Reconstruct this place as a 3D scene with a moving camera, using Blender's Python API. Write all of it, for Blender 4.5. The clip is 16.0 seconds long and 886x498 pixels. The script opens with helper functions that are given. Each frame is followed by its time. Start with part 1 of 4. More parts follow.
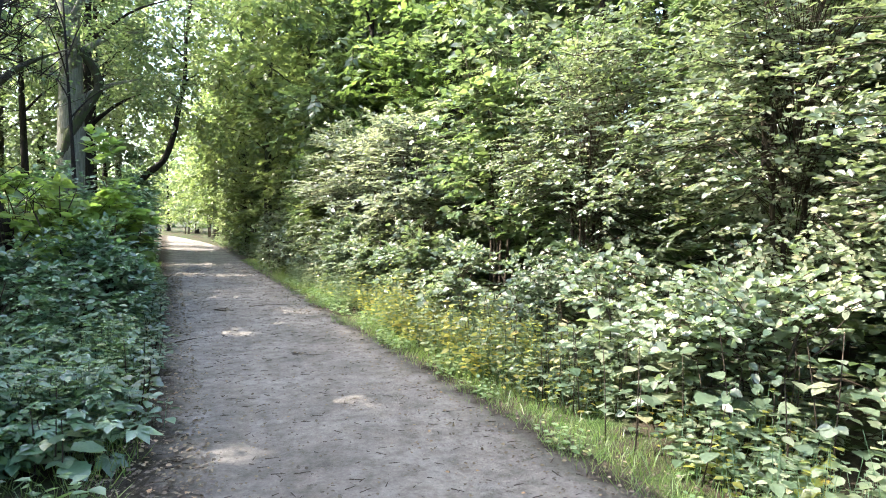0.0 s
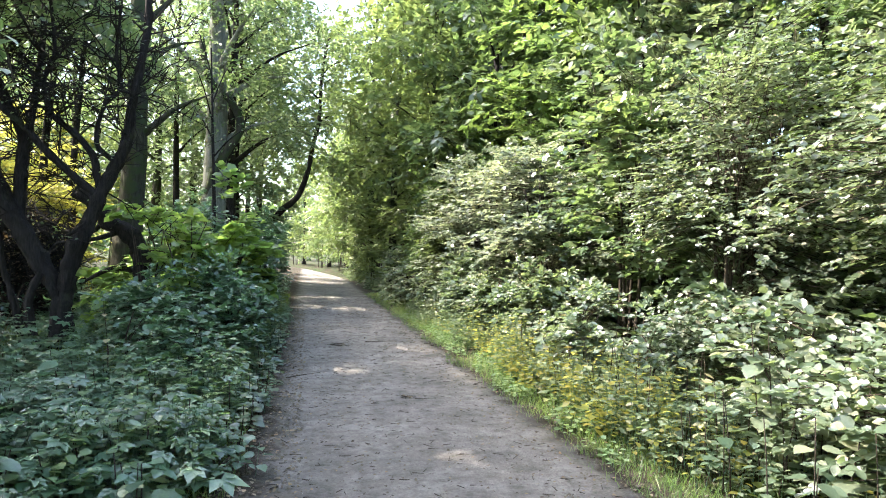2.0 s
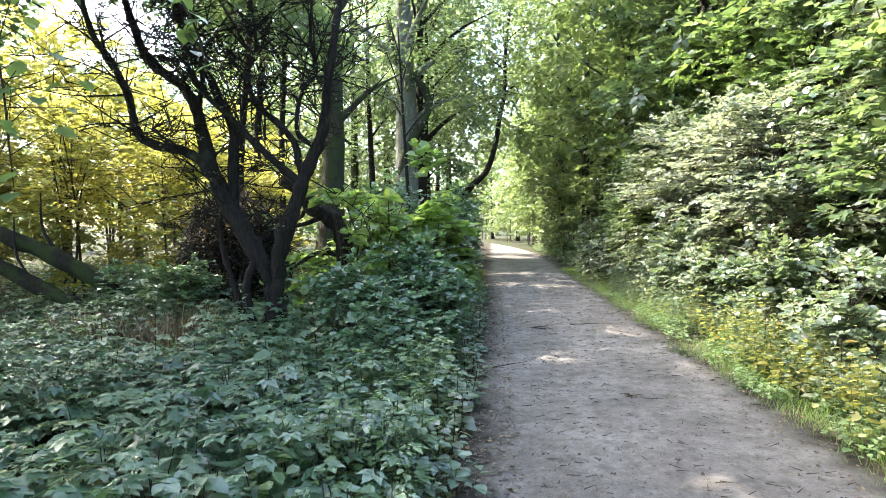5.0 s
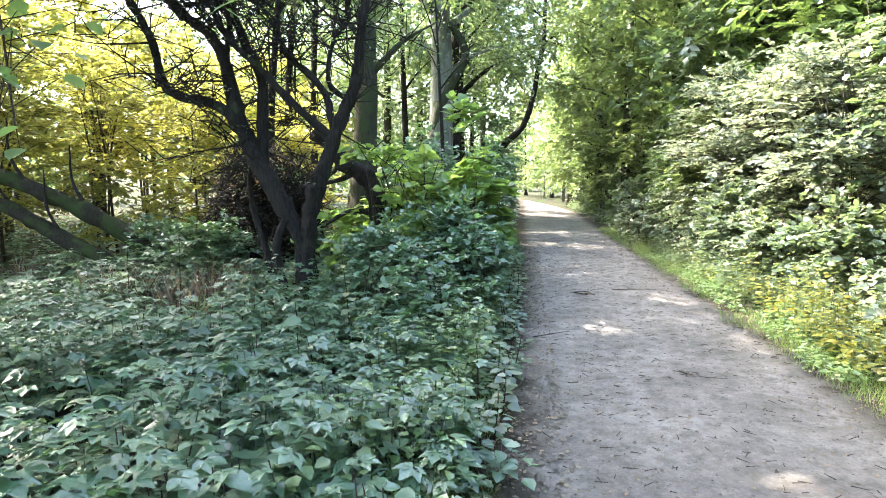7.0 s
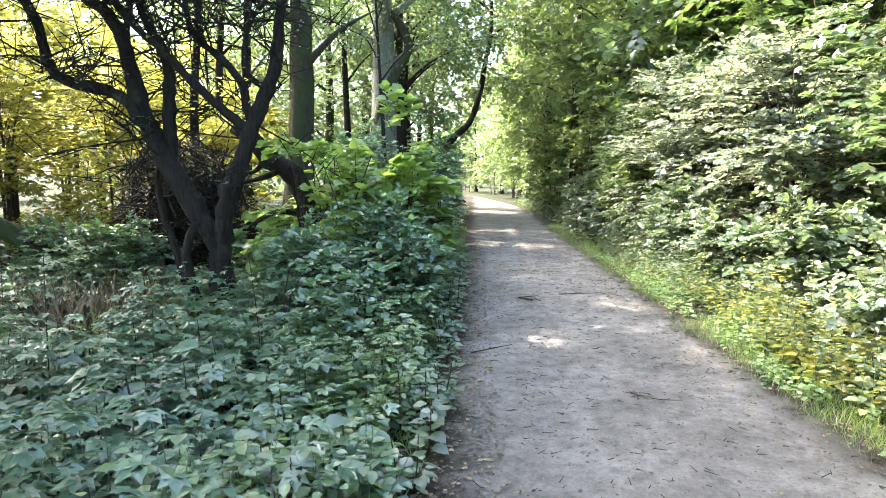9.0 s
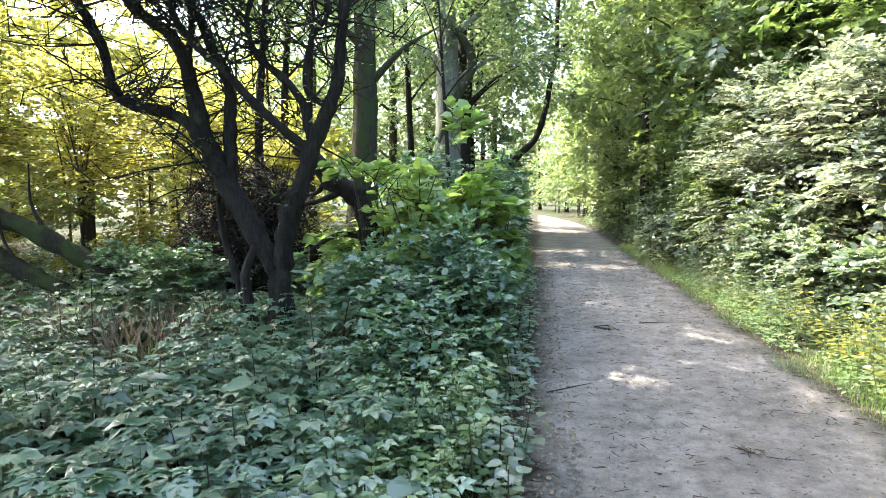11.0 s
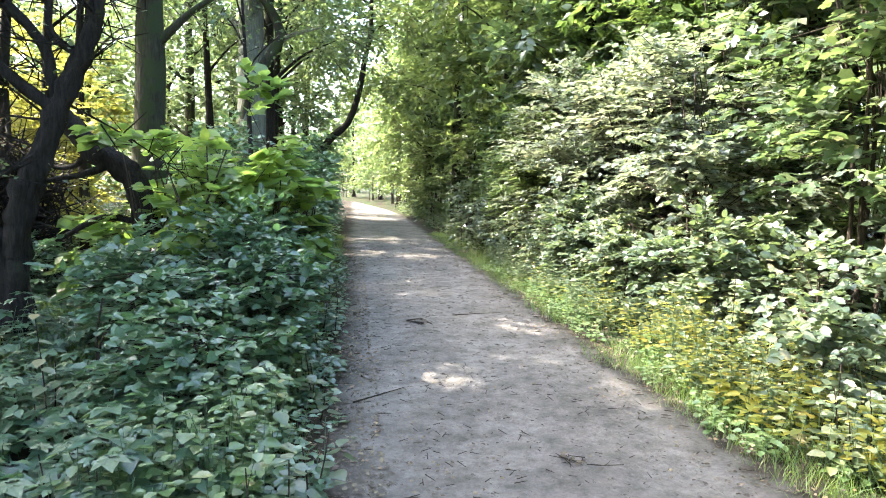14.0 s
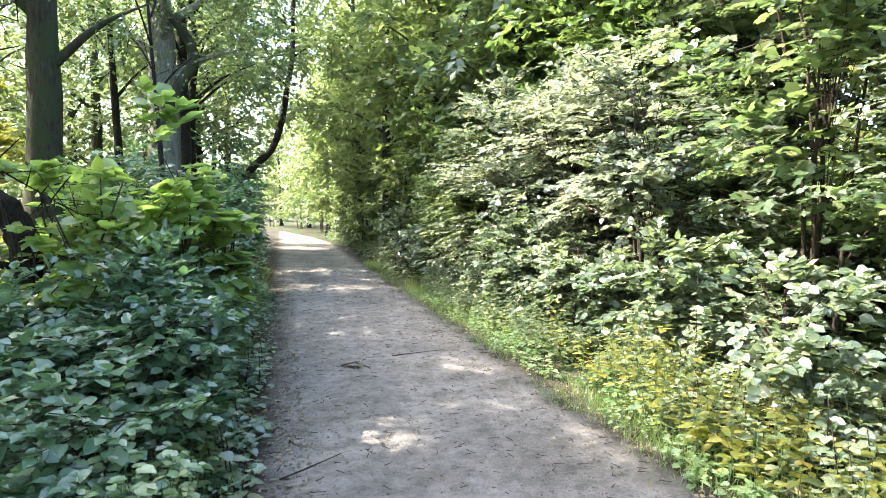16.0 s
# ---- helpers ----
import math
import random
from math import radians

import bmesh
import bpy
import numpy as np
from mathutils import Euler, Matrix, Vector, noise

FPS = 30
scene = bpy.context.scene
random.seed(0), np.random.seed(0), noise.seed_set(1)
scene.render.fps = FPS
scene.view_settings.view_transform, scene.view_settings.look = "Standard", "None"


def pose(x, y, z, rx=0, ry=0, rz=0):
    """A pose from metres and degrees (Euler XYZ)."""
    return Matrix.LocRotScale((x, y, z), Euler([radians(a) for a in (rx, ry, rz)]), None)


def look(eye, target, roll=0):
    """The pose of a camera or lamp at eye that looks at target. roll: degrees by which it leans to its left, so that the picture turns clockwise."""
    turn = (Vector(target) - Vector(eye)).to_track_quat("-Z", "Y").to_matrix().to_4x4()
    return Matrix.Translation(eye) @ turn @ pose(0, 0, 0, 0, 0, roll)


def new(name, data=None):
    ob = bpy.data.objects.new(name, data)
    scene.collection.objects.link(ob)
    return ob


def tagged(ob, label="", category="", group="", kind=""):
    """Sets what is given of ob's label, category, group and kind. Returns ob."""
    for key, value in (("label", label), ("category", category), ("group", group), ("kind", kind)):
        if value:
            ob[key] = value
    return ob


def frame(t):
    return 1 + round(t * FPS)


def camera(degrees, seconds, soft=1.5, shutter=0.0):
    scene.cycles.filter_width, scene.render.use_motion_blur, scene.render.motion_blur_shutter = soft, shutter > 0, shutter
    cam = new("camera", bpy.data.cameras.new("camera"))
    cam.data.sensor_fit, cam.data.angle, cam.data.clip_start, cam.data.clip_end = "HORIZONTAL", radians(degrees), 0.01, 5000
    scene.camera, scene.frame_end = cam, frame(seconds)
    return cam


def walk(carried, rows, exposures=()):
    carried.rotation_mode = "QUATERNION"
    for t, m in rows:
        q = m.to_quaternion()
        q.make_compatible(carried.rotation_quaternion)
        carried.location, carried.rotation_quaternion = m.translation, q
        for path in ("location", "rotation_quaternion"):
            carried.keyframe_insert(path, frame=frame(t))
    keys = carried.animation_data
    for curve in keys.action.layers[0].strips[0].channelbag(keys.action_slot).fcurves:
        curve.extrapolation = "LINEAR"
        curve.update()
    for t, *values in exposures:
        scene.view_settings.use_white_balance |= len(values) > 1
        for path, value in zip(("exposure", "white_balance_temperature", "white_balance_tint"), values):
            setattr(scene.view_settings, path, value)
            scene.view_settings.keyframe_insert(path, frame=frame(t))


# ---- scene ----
EXPOSURES = ((0.0, 3.03), (1.5, 2.9), (4.0, 3.1), (6.5, 3.35), (7.4, 3.75), (8.2, 3.63), (11.0, 3.41), (11.5, 3.75), (12.5, 3.72), (13.5, 3.36), (14.5, 3.49), (16.0, 3.38))
cam = camera(69.9, 16.0, soft=1.0)
PATH = [
    (0, (0.041, 0.165, 1.573), (0.84, 1.996, 1.487), 1.5),
    (0.5, (0.108, 0.378, 1.583), (1.142, 2.089, 1.591), 1.0),
    (1, (0.117, 0.509, 1.553), (1.124, 2.237, 1.548), 0.3),
    (1.5, (0.168, 0.606, 1.559), (0.825, 2.495, 1.504), -0.5),
    (2, (0.305, 0.67, 1.568), (0.728, 2.624, 1.584), 2.2),
    (2.5, (0.352, 0.73, 1.565), (0.707, 2.697, 1.494), 1.2),
    (3, (0.299, 0.878, 1.602), (0.719, 2.833, 1.615), 1.3),
    (3.5, (0.212, 1.051, 1.568), (0.524, 3.027, 1.559), -0.2),
    (4, (0.169, 1.143, 1.575), (0.194, 3.141, 1.482), -0.8),
    (4.2, (0.182, 1.218, 1.57), (0.128, 3.216, 1.49), -1.5),
    (6.3, (0.006, 1.757, 1.699), (-0.216, 3.743, 1.602), 1.2),
    (6.5, (-0.005, 1.777, 1.677), (-0.21, 3.762, 1.543), 1.7),
    (7, (0.018, 1.925, 1.658), (-0.232, 3.897, 1.436), 0.4),
    (7.5, (0.141, 2.092, 1.695), (-0.214, 4.056, 1.569), 1.1),
    (8, (0.212, 2.259, 1.666), (-0.024, 4.233, 1.445), 0.6),
    (8.2, (0.225, 2.328, 1.652), (0.075, 4.308, 1.412), 0.8),
    (10.3, (0.049, 3.055, 1.737), (-0.038, 5.049, 1.607), 0.3),
    (10.5, (0.071, 3.079, 1.729), (-0.027, 5.075, 1.676), 0.4),
    (11, (0.057, 3.146, 1.704), (-0.24, 5.116, 1.527), -0.2),
    (11.5, (-0.05, 3.24, 1.716), (-0.457, 5.186, 1.491), -0.7),
    (12, (-0.187, 3.344, 1.705), (-0.507, 5.315, 1.585), -0.8),
    (12.5, (-0.189, 3.447, 1.682), (-0.382, 5.427, 1.477), -0.1),
    (13, (-0.051, 3.586, 1.689), (-0.166, 5.58, 1.581), 0.8),
    (13.5, (0.087, 3.736, 1.667), (0.2, 5.727, 1.521), 2.0),
    (14, (0.12, 3.891, 1.646), (0.403, 5.859, 1.437), 1.7),
    (14.5, (0.061, 4.118, 1.675), (0.408, 6.075, 1.447), 1.3),
    (15, (0.031, 4.218, 1.657), (0.404, 6.173, 1.457), 1.3),
    (15.5, (0.066, 4.361, 1.643), (0.43, 6.318, 1.448), 0.1),
    (16, (0.175, 4.535, 1.676), (0.668, 6.469, 1.547), -0.0),
]
walk(cam, [(t, look(e, g, r)) for t, e, g, r in PATH], EXPOSURES)

# ---- sky, sun and exposure ----
SUN_AZ, SUN_EL = radians(67), radians(43)          # azimuth counted to the left of the path's direction
TO_SUN = np.array((-math.sin(SUN_AZ) * math.cos(SUN_EL), math.cos(SUN_AZ) * math.cos(SUN_EL), math.sin(SUN_EL)))
world = bpy.data.worlds.new("sky")
scene.world = world
world.use_nodes = True
wn = world.node_tree.nodes
sky = wn.new("ShaderNodeTexSky")
sky.sky_type, sky.sun_disc = "NISHITA", False
sky.sun_elevation, sky.sun_rotation = SUN_EL, -SUN_AZ
sky.dust_density, sky.air_density, sky.ozone_density = 3.0, 1.0, 1.2
wn["Background"].inputs["Strength"].default_value = 0.15
world.node_tree.links.new(sky.outputs[0], wn["Background"].inputs["Color"])
sun = new("sun", bpy.data.lights.new("sun", "SUN"))
sun.data.energy, sun.data.angle, sun.data.color = 2.5, radians(0.53), (1.0, 0.92, 0.82)
sun.matrix_world = look(tuple(TO_SUN * 60), (0, 0, 0))

rng = np.random.default_rng(7)


# ---- materials ----
def material(name):
    m = bpy.data.materials.new(name)
    m.use_nodes = True
    nt = m.node_tree
    return m, nt, nt.nodes, nt.nodes["Principled BSDF"]


def ramp(nt, fac, stops):
    r = nt.nodes.new("ShaderNodeValToRGB")
    while len(r.color_ramp.elements) < len(stops):
        r.color_ramp.elements.new(0.5)
    for e, (p, c) in zip(r.color_ramp.elements, stops):
        e.position, e.color = p, (*c, 1)
    nt.links.new(fac, r.inputs[0])
    return r.outputs[0]


def noise_fac(nt, scale, detail=4.0, rough=0.55):
    tc = nt.nodes.new("ShaderNodeNewGeometry")
    n = nt.nodes.new("ShaderNodeTexNoise")
    n.inputs["Scale"].default_value, n.inputs["Detail"].default_value, n.inputs["Roughness"].default_value = scale, detail, rough
    nt.links.new(tc.outputs["Position"], n.inputs["Vector"])
    return n.outputs["Fac"]


def mixed(nt, fac, a, b, mode="MIX"):
    m = nt.nodes.new("ShaderNodeMix")
    m.data_type, m.blend_type = "RGBA", mode
    for key, v in ((0, fac), (6, a), (7, b)):
        if isinstance(v, (int, float)):
            m.inputs[key].default_value = v
        elif isinstance(v, tuple):
            m.inputs[key].default_value = (*v, 1)
        else:
            nt.links.new(v, m.inputs[key])
    return m.outputs[2]


def bumped(nt, b, height, strength, distance):
    n = nt.nodes.new("ShaderNodeBump")
    n.inputs["Strength"].default_value, n.inputs["Distance"].default_value = strength, distance
    nt.links.new(height, n.inputs["Height"])
    nt.links.new(n.outputs[0], b.inputs["Normal"])


def leaf_material(name, dark, mid, light, through_light, share=0.42, rough=0.42, single=False):
    """Leaves: coat of gloss over diffuse, some light let through; each leaf its own tint."""
    m, nt, nodes, b = material(name)
    if single:
        rnd = nodes.new("ShaderNodeObjectInfo").outputs["Random"]
    else:
        rnd = nodes.new("ShaderNodeNewGeometry").outputs["Random Per Island"]
    tint = ramp(nt, rnd, ((0.0, dark), (0.5, mid), (0.93, light), (1.0, (light[0] * 1.5, light[1] * 1.15, light[2]))))
    veins = ramp(nt, noise_fac(nt, 60, 3), ((0.3, (0.72, 0.72, 0.72)), (0.7, (1.15, 1.15, 1.15))))
    col = mixed(nt, 1.0, tint, veins, "MULTIPLY")
    big = ramp(nt, noise_fac(nt, 0.8, 2), ((0.3, (0.75, 0.82, 0.85)), (0.7, (1.2, 1.12, 1.0))))
    col = mixed(nt, 1.0, col, big, "MULTIPLY")
    nt.links.new(col, b.inputs["Base Color"])
    b.inputs["Roughness"].default_value = rough
    b.inputs["Specular IOR Level"].default_value = 1.0
    tr = nodes.new("ShaderNodeBsdfTranslucent")
    tcol = mixed(nt, 1.0, big, through_light, "MULTIPLY")
    nt.links.new(tcol, tr.inputs["Color"])
    mx = nodes.new("ShaderNodeMixShader")
    mx.inputs[0].default_value = share
    nt.links.new(b.outputs[0], mx.inputs[1])
    nt.links.new(tr.outputs[0], mx.inputs[2])
    nt.links.new(mx.outputs[0], nodes["Material Output"].inputs["Surface"])
    return m


LEAF_SHRUB = leaf_material("leaf_shrub", (0.062, 0.096, 0.062), (0.125, 0.160, 0.110), (0.245, 0.262, 0.200), (0.30, 0.40, 0.15), 0.30, 0.31)
LEAF_HAZEL = leaf_material("leaf_hazel", (0.058, 0.110, 0.042), (0.092, 0.155, 0.060), (0.16, 0.22, 0.08), (0.30, 0.44, 0.10), 0.40, 0.38)
# Brighter copy of the hazel leaf: light falling on it is put into colour.
LEAF_HAZEL_LIT = leaf_material("leaf_hazel_lit", (0.09, 0.165, 0.045), (0.135, 0.23, 0.06), (0.20, 0.28, 0.085), (0.36, 0.54, 0.11), 0.47, 0.36)
LEAF_MAPLE = leaf_material("leaf_maple", (0.058, 0.10, 0.052), (0.10, 0.150, 0.078), (0.20, 0.230, 0.11), (0.28, 0.40, 0.12), 0.36, 0.34)
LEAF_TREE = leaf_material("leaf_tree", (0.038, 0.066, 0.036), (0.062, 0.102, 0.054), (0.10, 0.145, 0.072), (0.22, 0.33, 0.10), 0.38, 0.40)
LEAF_LIME = leaf_material("leaf_lime", (0.07, 0.115, 0.035), (0.115, 0.168, 0.055), (0.165, 0.205, 0.07), (0.30, 0.40, 0.12), 0.40, 0.42)
LEAF_GOLD = leaf_material("leaf_gold", (0.08, 0.115, 0.032), (0.14, 0.165, 0.045), (0.23, 0.205, 0.055), (0.58, 0.57, 0.12), 0.56)
LEAF_GROUND = leaf_material("leaf_ground", (0.040, 0.088, 0.054), (0.088, 0.168, 0.102), (0.175, 0.26, 0.165), (0.18, 0.36, 0.11), 0.26, 0.36)
LEAF_GROUND_ONE = leaf_material("leaf_ground_single", (0.040, 0.088, 0.054), (0.088, 0.168, 0.102), (0.175, 0.26, 0.165), (0.18, 0.36, 0.11), 0.26, 0.36, True)
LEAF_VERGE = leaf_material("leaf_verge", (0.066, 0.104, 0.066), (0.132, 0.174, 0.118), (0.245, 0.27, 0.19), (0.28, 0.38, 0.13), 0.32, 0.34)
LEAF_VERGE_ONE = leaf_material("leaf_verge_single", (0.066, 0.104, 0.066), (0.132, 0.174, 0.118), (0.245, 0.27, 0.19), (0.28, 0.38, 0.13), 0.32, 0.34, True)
# Shrub leaf whitened: the sun's white sheen is put into the colour.
LEAF_SHEEN = leaf_material("leaf_sheen", (0.085, 0.112, 0.085), (0.17, 0.20, 0.165), (0.31, 0.325, 0.28), (0.40, 0.48, 0.25), 0.36, 0.30)
# Paler, more translucent tree leaf: distant haze and back light put into colour.
LEAF_BACKLIT = leaf_material("leaf_backlit", (0.055, 0.085, 0.05), (0.085, 0.125, 0.075), (0.13, 0.17, 0.095), (0.36, 0.47, 0.20), 0.5, 0.38)
LEAF_FRESH = leaf_material("leaf_fresh", (0.085, 0.15, 0.065), (0.15, 0.235, 0.105), (0.24, 0.31, 0.17), (0.28, 0.44, 0.12), 0.34, 0.34)
GRASS = leaf_material("grass", (0.062, 0.120, 0.034), (0.104, 0.178, 0.05), (0.22, 0.26, 0.11), (0.27, 0.42, 0.08), 0.38, 0.45)
DEAD = leaf_material("dead_leaf", (0.05, 0.037, 0.025), (0.10, 0.075, 0.05), (0.26, 0.21, 0.13), (0.2, 0.13, 0.05), 0.2, 0.7)


def bark_material(name, dark, light, moss, moss_amount, scale=9.0):
    m, nt, nodes, b = material(name)
    tc = nodes.new("ShaderNodeNewGeometry")
    mp = nodes.new("ShaderNodeMapping")
    mp.inputs["Scale"].default_value = (1, 1, 0.16)
    nt.links.new(tc.outputs["Position"], mp.inputs["Vector"])
    n = nodes.new("ShaderNodeTexNoise")
    n.inputs["Scale"].default_value, n.inputs["Detail"].default_value, n.inputs["Roughness"].default_value = scale * 4, 6, 0.7
    nt.links.new(mp.outputs[0], n.inputs["Vector"])
    col = ramp(nt, n.outputs["Fac"], ((0.32, dark), (0.68, light)))
    patch = ramp(nt, noise_fac(nt, 3.0, 5, 0.65), ((0.62 - moss_amount, (0, 0, 0)), (0.72 - moss_amount, (1, 1, 1))))
    col = mixed(nt, patch, col, moss)
    nt.links.new(col, b.inputs["Base Color"])
    b.inputs["Roughness"].default_value = 0.9
    b.inputs["Specular IOR Level"].default_value = 0.2
    bumped(nt, b, n.outputs["Fac"], 0.9, 0.03)
    return m


# Dark bark taken near black: its silhouette against the sky is in the colour.
BARK_DARK_SHADED = bark_material("bark_dark_shaded", (0.010, 0.008, 0.007), (0.036, 0.030, 0.026), (0.038, 0.044, 0.026), 0.02)
BARK_GREY = bark_material("bark_grey", (0.026, 0.025, 0.018), (0.078, 0.074, 0.054), (0.048, 0.062, 0.028), 0.16, 6)
BARK_PALE = bark_material("bark_pale", (0.10, 0.105, 0.085), (0.23, 0.235, 0.20), (0.08, 0.10, 0.05), 0.08, 6)
BARK_MOSS = bark_material("bark_moss", (0.014, 0.012, 0.009), (0.036, 0.032, 0.022), (0.032, 0.047, 0.014), 0.16, 8)
TWIG = bark_material("twig", (0.028, 0.022, 0.016), (0.085, 0.066, 0.048), (0.05, 0.06, 0.03), 0.0, 20)


def path_material():
    m, nt, nodes, b = material("packed_earth")
    base = ramp(nt, noise_fac(nt, 0.9, 5, 0.6), ((0.3, (0.200, 0.185, 0.166)), (0.7, (0.345, 0.318, 0.288))))
    mid = ramp(nt, noise_fac(nt, 7, 6, 0.7), ((0.30, (0.62, 0.61, 0.60)), (0.5, (1.0, 1.0, 1.0)), (0.72, (1.28, 1.26, 1.24))))
    col = mixed(nt, 1.0, base, mid, "MULTIPLY")
    fine = ramp(nt, noise_fac(nt, 38, 6, 0.75), ((0.28, (0.55, 0.53, 0.52)), (0.72, (1.3, 1.29, 1.28))))
    col = mixed(nt, 0.6, col, fine, "MULTIPLY")
    tread = ramp(nt, noise_fac(nt, 2.6, 6, 0.7), ((0.36, (0.74, 0.73, 0.71)), (0.56, (1.06, 1.06, 1.06))))
    col = mixed(nt, 0.8, col, tread, "MULTIPLY")
    specks = ramp(nt, noise_fac(nt, 13, 4, 0.85), ((0.60, (0, 0, 0)), (0.68, (1, 1, 1))))
    col = mixed(nt, specks, col, (0.10, 0.082, 0.068))
    grit = ramp(nt, noise_fac(nt, 70, 2, 0.5), ((0.74, (0, 0, 0)), (0.79, (1, 1, 1))))
    col = mixed(nt, grit, col, (0.50, 0.47, 0.43))
    # soil and litter creep in unevenly from both edges
    geo, xyz = nodes.new("ShaderNodeNewGeometry"), nodes.new("ShaderNodeSeparateXYZ")
    nt.links.new(geo.outputs["Position"], xyz.inputs[0])
    off = nodes.new("ShaderNodeMath")
    off.operation, off.inputs[1].default_value = "SUBTRACT", 1.28
    nt.links.new(xyz.outputs[0], off.inputs[0])
    dist = nodes.new("ShaderNodeMath")
    dist.operation = "ABSOLUTE"
    nt.links.new(off.outputs[0], dist.inputs[0])
    rag = nodes.new("ShaderNodeMath")
    rag.operation, rag.inputs[1].default_value = "MULTIPLY_ADD", 0.85
    nt.links.new(noise_fac(nt, 3.5, 6, 0.7), rag.inputs[0])
    nt.links.new(dist.outputs[0], rag.inputs[2])
    fade = nodes.new("ShaderNodeMapRange")
    fade.inputs["From Min"].default_value, fade.inputs["From Max"].default_value = 1.46, 1.74
    nt.links.new(rag.outputs[0], fade.inputs["Value"])
    litter_col = ramp(nt, noise_fac(nt, 28, 5, 0.75), ((0.3, (0.035, 0.029, 0.022)), (0.6, (0.085, 0.070, 0.052)), (0.8, (0.17, 0.14, 0.10))))
    col = mixed(nt, fade.outputs[0], col, litter_col)
    nt.links.new(col, b.inputs["Base Color"])
    b.inputs["Roughness"].default_value = 0.95
    b.inputs["Specular IOR Level"].default_value = 0.15
    bumped(nt, b, noise_fac(nt, 22, 8, 0.8), 1.0, 0.04)
    return m


def soil_material():
    m, nt, nodes, b = material("leaf_litter_soil")
    base = ramp(nt, noise_fac(nt, 25, 6, 0.75), ((0.3, (0.035, 0.029, 0.022)), (0.6, (0.075, 0.062, 0.046)), (0.8, (0.15, 0.125, 0.09))))
    green = ramp(nt, noise_fac(nt, 1.3, 5, 0.7), ((0.45, (0, 0, 0)), (0.62, (1, 1, 1))))
    col = mixed(nt, green, base, mixed(nt, noise_fac(nt, 50, 4, 0.7), (0.03, 0.055, 0.018), (0.07, 0.11, 0.035)))
    nt.links.new(col, b.inputs["Base Color"])
    b.inputs["Roughness"].default_value = 1.0
    b.inputs["Specular IOR Level"].default_value = 0.1
    bumped(nt, b, noise_fac(nt, 25, 6, 0.75), 0.9, 0.04)
    return m


EARTH, SOIL = path_material(), soil_material()
STONE, snt, _, sb = material("pebble")
snt.links.new(ramp(snt, noise_fac(snt, 40, 4), ((0.3, (0.25, 0.23, 0.21)), (0.7, (0.5, 0.47, 0.43)))), sb.inputs["Base Color"])
sb.inputs["Roughness"].default_value = 0.85


# ---- mesh helpers ----
def unit(a):
    return a / np.maximum(np.linalg.norm(a, axis=-1, keepdims=True), 1e-9)


def mesh_from(name, verts, faces, mat, smooth=False):
    """A mesh of equal-sided faces from arrays."""
    me = bpy.data.meshes.new(name)
    verts, faces = np.asarray(verts, np.float32), np.asarray(faces, np.int32)
    n, k = faces.shape
    me.vertices.add(len(verts))
    me.vertices.foreach_set("co", verts.ravel())
    me.loops.add(n * k)
    me.loops.foreach_set("vertex_index", faces.ravel())
    me.polygons.add(n)
    me.polygons.foreach_set("loop_start", np.arange(0, n * k, k, dtype=np.int32))
    if smooth:
        me.polygons.foreach_set("use_smooth", np.ones(n, bool))
    me.materials.append(mat)
    me.update(calc_edges=True)
    return me


def part(name, me, parent, label=""):
    ob = new(name, me)
    ob.parent = parent
    return tagged(ob, label)


# leaf outlines: across, along, out of plane; folded on the midrib
DIAMOND = (np.array(((0, 0, 0), (0.33, 0.45, 0.10), (0, 1, -0.05), (-0.33, 0.45, 0.10))), np.array(((0, 1, 2), (0, 2, 3))))
OVATE = (np.array(((0, 0, 0), (0.36, 0.28, 0.09), (0.31, 0.66, 0.07), (0, 1, -0.08), (-0.31, 0.66, 0.07), (-0.36, 0.28, 0.09))),
         np.array(((0, 1, 2, 3), (0, 3, 4, 5))))


def toothed(width, teeth, lobes=0.0):
    """A leaf with a toothed edge, as strips on both sides of its midrib."""
    n = teeth * 2
    v, f = [(0, 0, 0)], []
    for i in range(n):
        t = (i + 0.55) / n
        w = width * math.sin(math.pi * t ** 0.72) ** 0.8 * ((1.06 if i % 2 == 0 else 0.92) + lobes * math.cos(t * 9))
        z = -0.10 * t * t
        v += [(0, t, z), (w, t - 0.03, z + 0.14 * w), (-w, t - 0.03, z + 0.14 * w)]
    v.append((0, 1.02, -0.13))
    f += [(0, 2, 1), (0, 1, 3)]
    for i in range(n - 1):
        a, c = 1 + 3 * i, 4 + 3 * i
        f += [(a, a + 1, c + 1), (a, c + 1, c), (a, c, c + 2), (a, c + 2, a + 2)]
    a = 1 + 3 * (n - 1)
    f += [(a, a + 1, len(v) - 1), (a, len(v) - 1, a + 2)]
    return np.array(v, float), np.array(f)


def palmate(lobes, notch):
    """A hand-shaped leaf: lobes round the leaf stalk's end, cut in by notches."""
    v, f = [(0, 0.28, 0.03), (0, 0, 0)], []
    n = lobes * 2 + 1
    for i in range(n):
        a = -2.45 + 4.9 * i / (n - 1)
        r = (0.74 - 0.16 * abs(a) / 2.45) if i % 2 == 1 else notch * (0.74 - 0.10 * abs(a) / 2.45)
        v.append((r * math.sin(a), 0.28 + r * math.cos(a), 0.03 - 0.16 * r * r + (0.05 if i % 2 == 0 else 0)))
    ring = [1] + list(range(2, n + 2))
    f = [(0, ring[(i + 1) % len(ring)], ring[i]) for i in range(len(ring))]
    return np.array(v, float), np.array(f)


